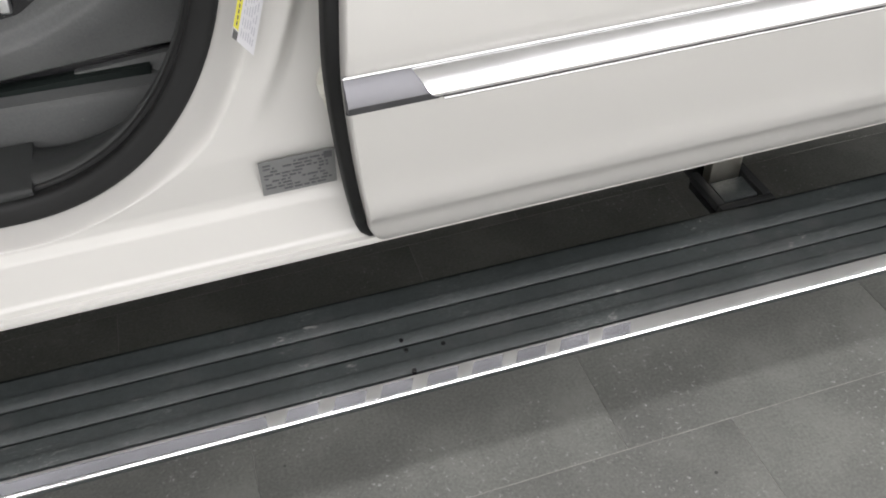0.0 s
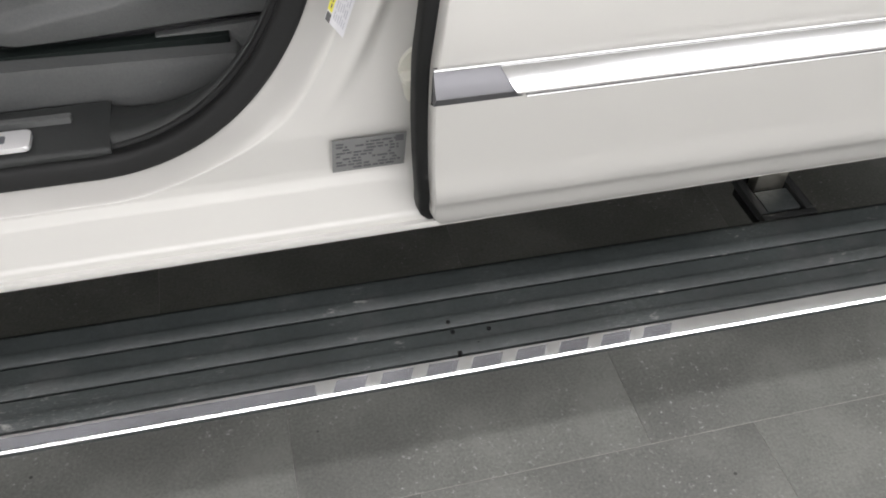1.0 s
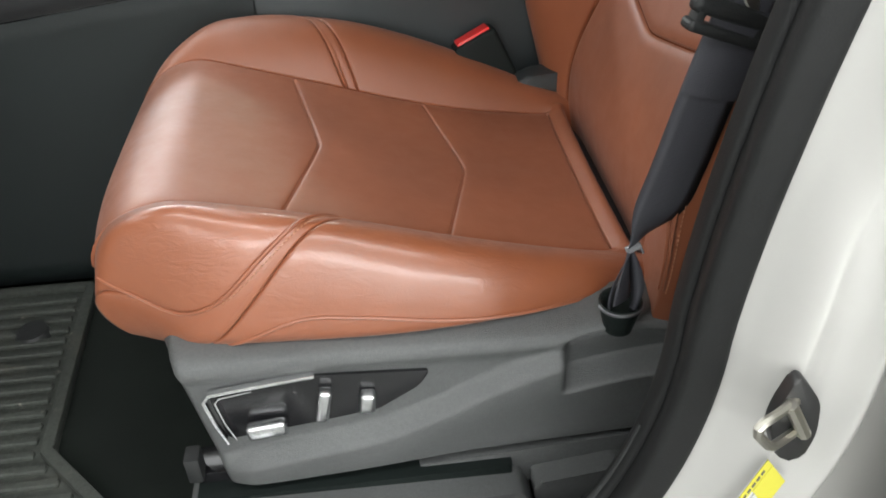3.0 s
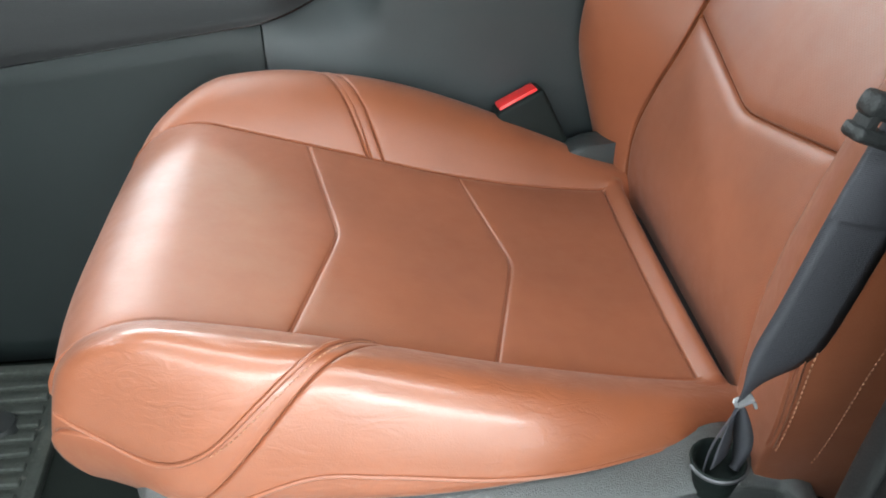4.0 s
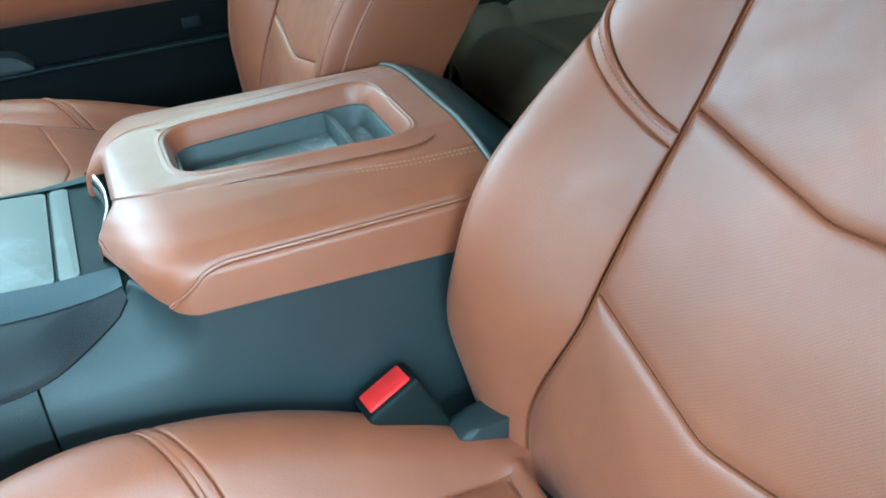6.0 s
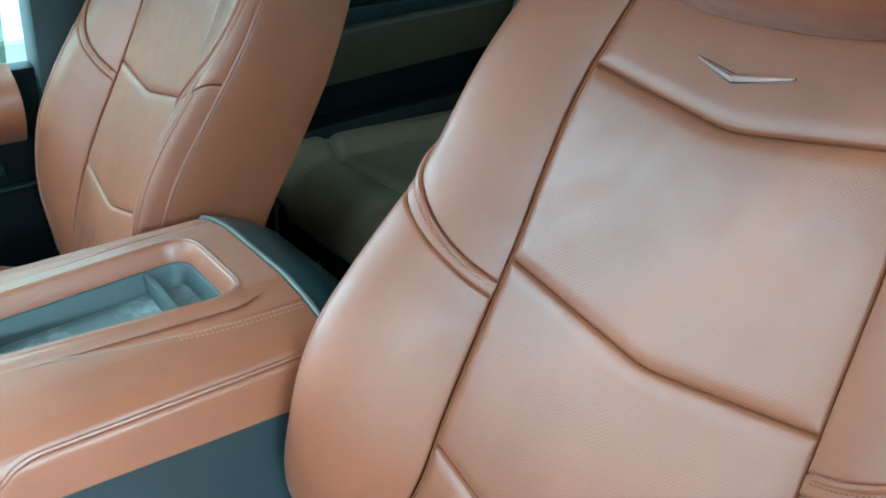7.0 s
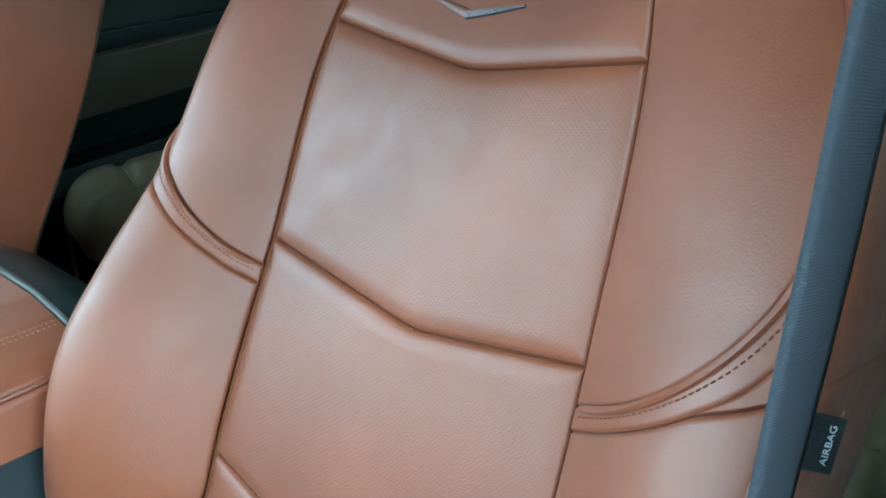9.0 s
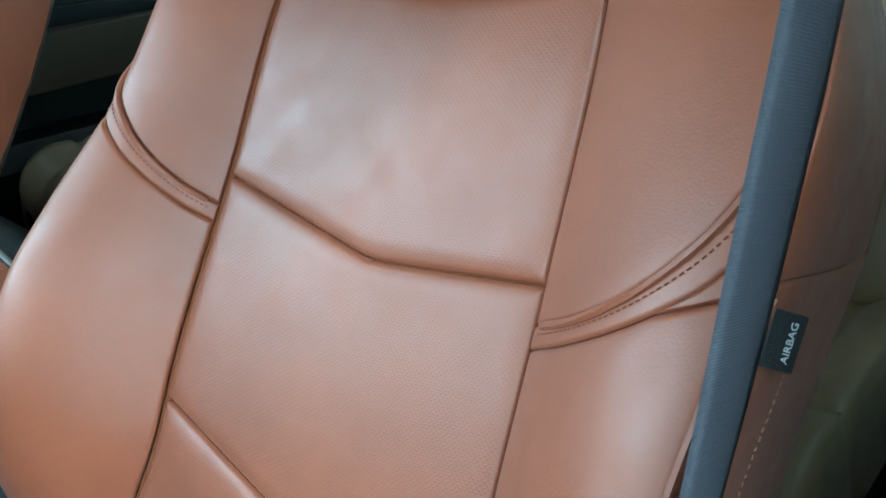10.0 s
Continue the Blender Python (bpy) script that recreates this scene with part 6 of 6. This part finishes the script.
grid_part("lid_nose", nose_rows[:, last:], M_LEATHER, arm)
grid_part("latch_recess", nose_rows[:, first : last + 1], M_GLOSS, arm, "black latch recess")
bq = np.linspace(-1, 1, 41)
cap = arm_top(np.ones(41), bq) - np.array([0, 0, 0.002])
cap_rows = []
for dx, dz, sc in ((-0.004, 0.0, 1.0), (0.012, 0.002, 1.0), (0.035, -0.004, 0.985), (0.06, -0.018, 0.95), (0.082, -0.045, 0.9), (0.092, -0.09, 0.86), (0.092, -0.45, 0.86)):
    r_ = cap.copy()
    r_[:, 0] += dx
    r_[:, 1] = YM + (r_[:, 1] - YM) * sc
    r_[:, 2] = np.minimum(r_[:, 2], 1.14) + dz
    cap_rows.append(r_)
grid_part("rear_cap", np.stack(cap_rows, 0), M_CAP, console, flip=True)
bead = arm_top(np.ones(41), np.linspace(-0.97, 0.97, 41)) + np.array([0.004, 0, 0.001])
tube("cap_bead", bead, 0.0028, M_DECK, console, n=6, up=(1, 0, 0))
lq = np.linspace(-1, 1, 24)
bar = [np.stack([np.full(24, AX0 + dx) - 0.007 * lq**2, YM + 0.053 * lq, np.full(24, z)], 1) for dx, z in ((0.013, 1.060), (0.010, 1.074), (0.014, 1.089), (0.017, 1.089), (0.017, 1.060))]
grid_part("latch", np.stack(bar, 1), M_CHROME, arm, "curved silver latch bar", wrap=True, flip=True)


def tray_ring(grow, z, n=7, r=0.036):
    pr = rounded([(TX0 - grow, YM - TW0 - grow), (TX1 + grow, YM - TW1 - grow), (TX1 + grow, YM + TW1 + grow), (TX0 - grow, YM + TW0 + grow)], r + grow, n)
    return np.array([(x, y, z) for x, y in pr])


grid_part("tray_lip", np.stack([tray_ring(0.026, 1.1178), tray_ring(0.008, 1.1194), tray_ring(0.0045, 1.1212), tray_ring(0.0022, 1.1212)], 0), M_LID, arm, wrap=True)
grid_part("tray_rim", np.stack([tray_ring(0.0022, 1.1212), tray_ring(0.0012, 1.1196), tray_ring(-0.0005, 1.1212), tray_ring(-0.0025, 1.1185)], 0), M_LID, arm, wrap=True)
grid_part("tray_slope", np.stack([tray_ring(-0.0025, 1.1185), tray_ring(-0.008, 1.109), tray_ring(-0.010, 1.099)], 0), M_LEATHER, arm, wrap=True)
grid_part("tray_wall", np.stack([tray_ring(-0.010, 1.099), tray_ring(-0.0125, 1.100), tray_ring(-0.014, 1.098), tray_ring(-0.016, 1.080), tray_ring(-0.02, 1.075)], 0), M_TRAY, arm, wrap=True, label="grey tray wall")
# grey tray floor with paler blotches
slab("tray_floor", [tuple(p[:2]) for p in tray_ring(-0.010, 0)], 1.068, 1.0755, "z", surface("blotched_tray_rubber", (0.15, 0.155, 0.15), 0.5, vary=0.25, stain=(0.5, 0.5, 0.49), stain_scale=16), arm, 0.0)
slab("tray_divider", rounded([(-0.156, YM - 0.060), (-0.149, YM - 0.060), (-0.149, YM + 0.060), (-0.156, YM + 0.060)], 0.002), 1.074, 1.099, "z", M_TRAY, arm, 0.002)

# ---- steering wheel ----
wheel = thing("steering_wheel", (-0.7, SEAT_Y, 1.2), "grey leather steering wheel", "steering wheel")
WM = pose(-0.65, 0.55, 1.34, 0, 65, 0)
th = np.linspace(0, 2 * np.pi, 73)
rim = [tuple(WM @ Vector((0.19 * math.cos(t), 0.19 * math.sin(t), 0))) for t in th[:-1]]
ring = []
for t in th[:-1]:
    c = Vector((0.19 * math.cos(t), 0.19 * math.sin(t), 0))
    o = Vector((math.cos(t), math.sin(t), 0))
    ring.append([tuple(WM @ (c + o * 0.0155 * math.cos(p) + Vector((0, 0, 0.0175 * math.sin(p))))) for p in np.linspace(0, 2 * math.pi, 17)[:-1]])
ring.append(ring[0])
grid_part("rim", np.array(ring), M_PLASTIC, wheel, wrap=True, flip=True)
bm = bmesh.new()
box(bm, (-0.06, -0.08, -0.05), (0.06, 0.08, 0.0), 0.025, 3)
bm.transform(WM)
part("hub", bm, M_PLASTIC_DARK, wheel)
for ang in (90, -90, 0):
    bm = bmesh.new()
    box(bm, (0.04, -0.018, -0.02), (0.172, 0.018, -0.004), 0.006, 2)
    bm.transform(WM @ Matrix.Rotation(radians(ang), 4, "Z"))
    part("spoke", bm, M_SATIN if ang == 0 else M_PLASTIC_DARK, wheel)
tube("column", [tuple(WM @ Vector((0, 0, -0.04))), tuple(WM @ Vector((0, 0, -0.3)))], 0.05, M_PLASTIC_DARK, wheel, n=16)

# ---- rubber floor mat ----
mat = thing("floor_mat", (-0.9, 0.45, 0.55), "ribbed grey rubber floor mat", "floor mat")
MZ = 0.556
outline = rounded([(-1.05, 0.20), (-0.690, 0.20), (-0.700, 0.325), (-0.79, 0.425), (-0.812, 0.77), (-1.05, 0.775)], 0.02)
slab("base", outline, 0.546, MZ, "z", M_MAT, mat, 0.003)
rimp = [(-1.05, 0.206, MZ + 0.004), (-0.70, 0.206, MZ + 0.004), (-0.706, 0.322, MZ + 0.004), (-0.796, 0.42, MZ + 0.004), (-0.818, 0.765, MZ + 0.004), (-1.05, 0.77, MZ + 0.004)]
sweep("border", along(rimp, 0.012), rounded([(-0.006, -0.008), (0.006, -0.008), (0.006, 0.008), (-0.006, 0.008)], 0.003, 2), M_MAT, mat, up=(0, 0, 1))
for k in range(18):
    y = 0.315 + 0.0245 * k
    xr = float(np.interp(y + 0.012, [0.325, 0.425, 0.77], [-0.712, -0.800, -0.824]))
    boxed("rib", (-1.04, y, MZ - 0.002), (xr - 0.012, y + 0.012, MZ + 0.006), M_MAT, mat, 0.002, seg=1)
for px, py in ((-0.88, 0.66), (-0.95, 0.28)):
    bm = bmesh.new()
    bmesh.ops.create_cone(bm, segments=24, radius1=0.026, radius2=0.022, depth=0.012, cap_ends=True, matrix=Matrix.Translation((px, py, MZ + 0.005)))
    part("retainer", bm, M_PLASTIC_DARK, mat)

# ---- far door and second row ----
far_door = thing("passenger_door", (-0.5, 1.85, 0.6), "closed far front door with a brown leather inner panel", "car door")
boxed("door_shell", (-1.1, 1.84, 0.58), (0.05, 1.90, 1.16), M_CARD, far_door, 0.01)
pad_xs = np.linspace(-1.05, -0.12, 40)
pad_sec = spline([0, 0.12, 0.3, 0.55, 0.8, 1.0], [1.846, 1.822, 1.800, 1.785, 1.800, 1.846])
pad_q = np.linspace(0, 1, 24)
grid_part("upper_pad", np.stack([np.stack([np.full(24, x), pad_sec(pad_q), 1.022 + 0.008 * (x + 0.5) + 0.145 * pad_q], 1) for x in pad_xs], 0), M_LEATHER, far_door, "brown leather upper pad")
slab("pull_pod", rounded([(-1.05, 0.952), (-0.47, 0.956), (-0.50, 0.984), (-0.56, 0.994), (-1.05, 0.99)], 0.012), 1.80, 1.842, "y", M_PLASTIC_DARK, far_door, 0.006, "slate door pull pod")
slab("lower_panel", [(-1.05, 0.60), (-0.10, 0.60), (-0.10, 0.956), (-1.05, 0.94)], 1.812, 1.842, "y", M_CARD, far_door, 0.004)
sweep("ledge", [(-1.05, 1.811, 0.941), (-0.6, 1.811, 0.947), (-0.10, 1.811, 0.9565)], rounded([(-0.008, -0.004), (0.008, -0.004), (0.008, 0.004), (-0.008, 0.004)], 0.003, 3), M_KICK, far_door)
boxed("switch", (-0.205, 1.826, 0.975), (-0.168, 1.842, 0.996), M_KICK, far_door, 0.004)
boxed("rear_side_panel", (0.08, 1.84, 0.56), (2.9, 1.90, 1.18), M_KICK, car, 0.01)
slab("rear_door_pad", rounded([(0.10, 1.02), (1.5, 1.09), (1.5, 1.18), (0.10, 1.13)], 0.03), 1.78, 1.842, "y", M_OLIVE, car, 0.014, "olive rear door pad", seg=3)
slab("rear_door_armrest", rounded([(0.15, 0.90), (1.3, 0.94), (1.3, 0.985), (0.15, 0.95)], 0.02), 1.75, 1.842, "y", M_PLASTIC_DARK, car, 0.012, seg=3)
bench = thing("rear_seat", (0.55, YM, 0.56), "brown leather second-row seat, coloured olive for the green-tinted light", "car seat")
for yy, x0, top_z in ((0.55, 0.40, 0.86), (1.52, 0.30, 0.925)):
    def rear_cushion(a, b):
        """a from the foot of the front roll (0) to the back (1), b across; bolstered sides, a sunken middle."""
        an = np.clip(a / 0.35, 0, 1) * np.pi * 0.62
        x = np.where(a < 0.35, x0 + 0.085 - 0.085 * np.cos(an - 0.12 * np.pi), x0 + 0.10 + (a - 0.35) / 0.65 * 0.44)
        z = np.where(a < 0.35, top_z - 0.085 + 0.085 * np.sin(an - 0.12 * np.pi), top_z - 0.02 * (a - 0.35))
        z = z - 0.012 * np.exp(-(((a - 0.40) / 0.02) ** 2)) - 0.010 * np.exp(-(((np.abs(b) - 0.58) / 0.05) ** 2))
        z = z + 0.022 * smoothstep(np.abs(b), 0.58, 0.80) - 0.12 * smoothstep(np.abs(b), 0.86, 1.0)
        return np.stack([x + 0.02 * np.abs(b) ** 3, yy + 0.26 * b, z], -1)

    aa, bb = np.meshgrid(np.linspace(0, 1, 70), np.linspace(-1, 1, 60), indexing="ij")
    grid_part("cushion", rear_cushion(aa, bb), M_REAR, bench, flip=True)
    bq = np.linspace(-0.9, 0.9, 40)
    tube("seam", rear_cushion(np.full(40, 0.40), bq) + np.array([0, 0, 0.002]), 0.002, M_REAR, bench, n=6)
    bm = bmesh.new()
    box(bm, (-0.07, -0.25, 0.0), (0.07, 0.25, 0.62), 0.05, 4)
    bm.transform(pose(0.93, yy, top_z - 0.045, 0, 22, 0))
    part("backrest", bm, M_REAR, bench)
    boxed("base", (x0 + 0.09, yy - 0.21, 0.545), (0.86, yy + 0.21, top_z - 0.05), M_PLASTIC_DARK, bench, 0.03)

# ---- floor tiles ----
tile_mesh = {}


def tile(x, y):
    if "m" not in tile_mesh:
        bm = box(bmesh.new(), (-0.3043, -0.1522, -0.01), (0.3043, 0.1522, 0.0), 0.0005, 1)
        me = bpy.data.meshes.new("tile")
        bm.to_mesh(me)
        bm.free()
        me.materials.append(M_TILE)
        tile_mesh["m"] = me
    o = new("tile", tile_mesh["m"])
    o.location = (x, y, 0)
    o.parent = floor
    return o


TL, TW = 0.6095, 0.306
for r in range(-5, 6):
    y = -0.148 + TW * (r + 0.5)
    x0 = {-1: 0.560, 0: -0.247, 1: -0.461}.get(r, 0.2 * r)
    for k in range(-5, 7):
        x = x0 + TL * (k + 0.5)
        if -2.2 < x < 2.4:
            tile(x, y)
far_tiles = bmesh.new()
for r in range(-16, 27):
    y = -0.148 + TW * (r + 0.5)
    x0 = {-1: 0.560, 0: -0.247, 1: -0.461}.get(r, 0.2 * r)
    for k in range(-13, 14):
        x = x0 + TL * (k + 0.5)
        if -5 <= r < 6 and -2.2 < x < 2.4:
            continue
        if abs(x) < 6.6 and -4.8 < y < 7.8:
            v = [far_tiles.verts.new((x + sx * 0.3035, y + sy * 0.1515, 0)) for sx, sy in ((-1, -1), (1, -1), (1, 1), (-1, 1))]
            far_tiles.faces.new(v)
tagged(part("outer_tiles", far_tiles, M_TILE, floor, smooth=False), "further grey floor tiles", kind="stuff")
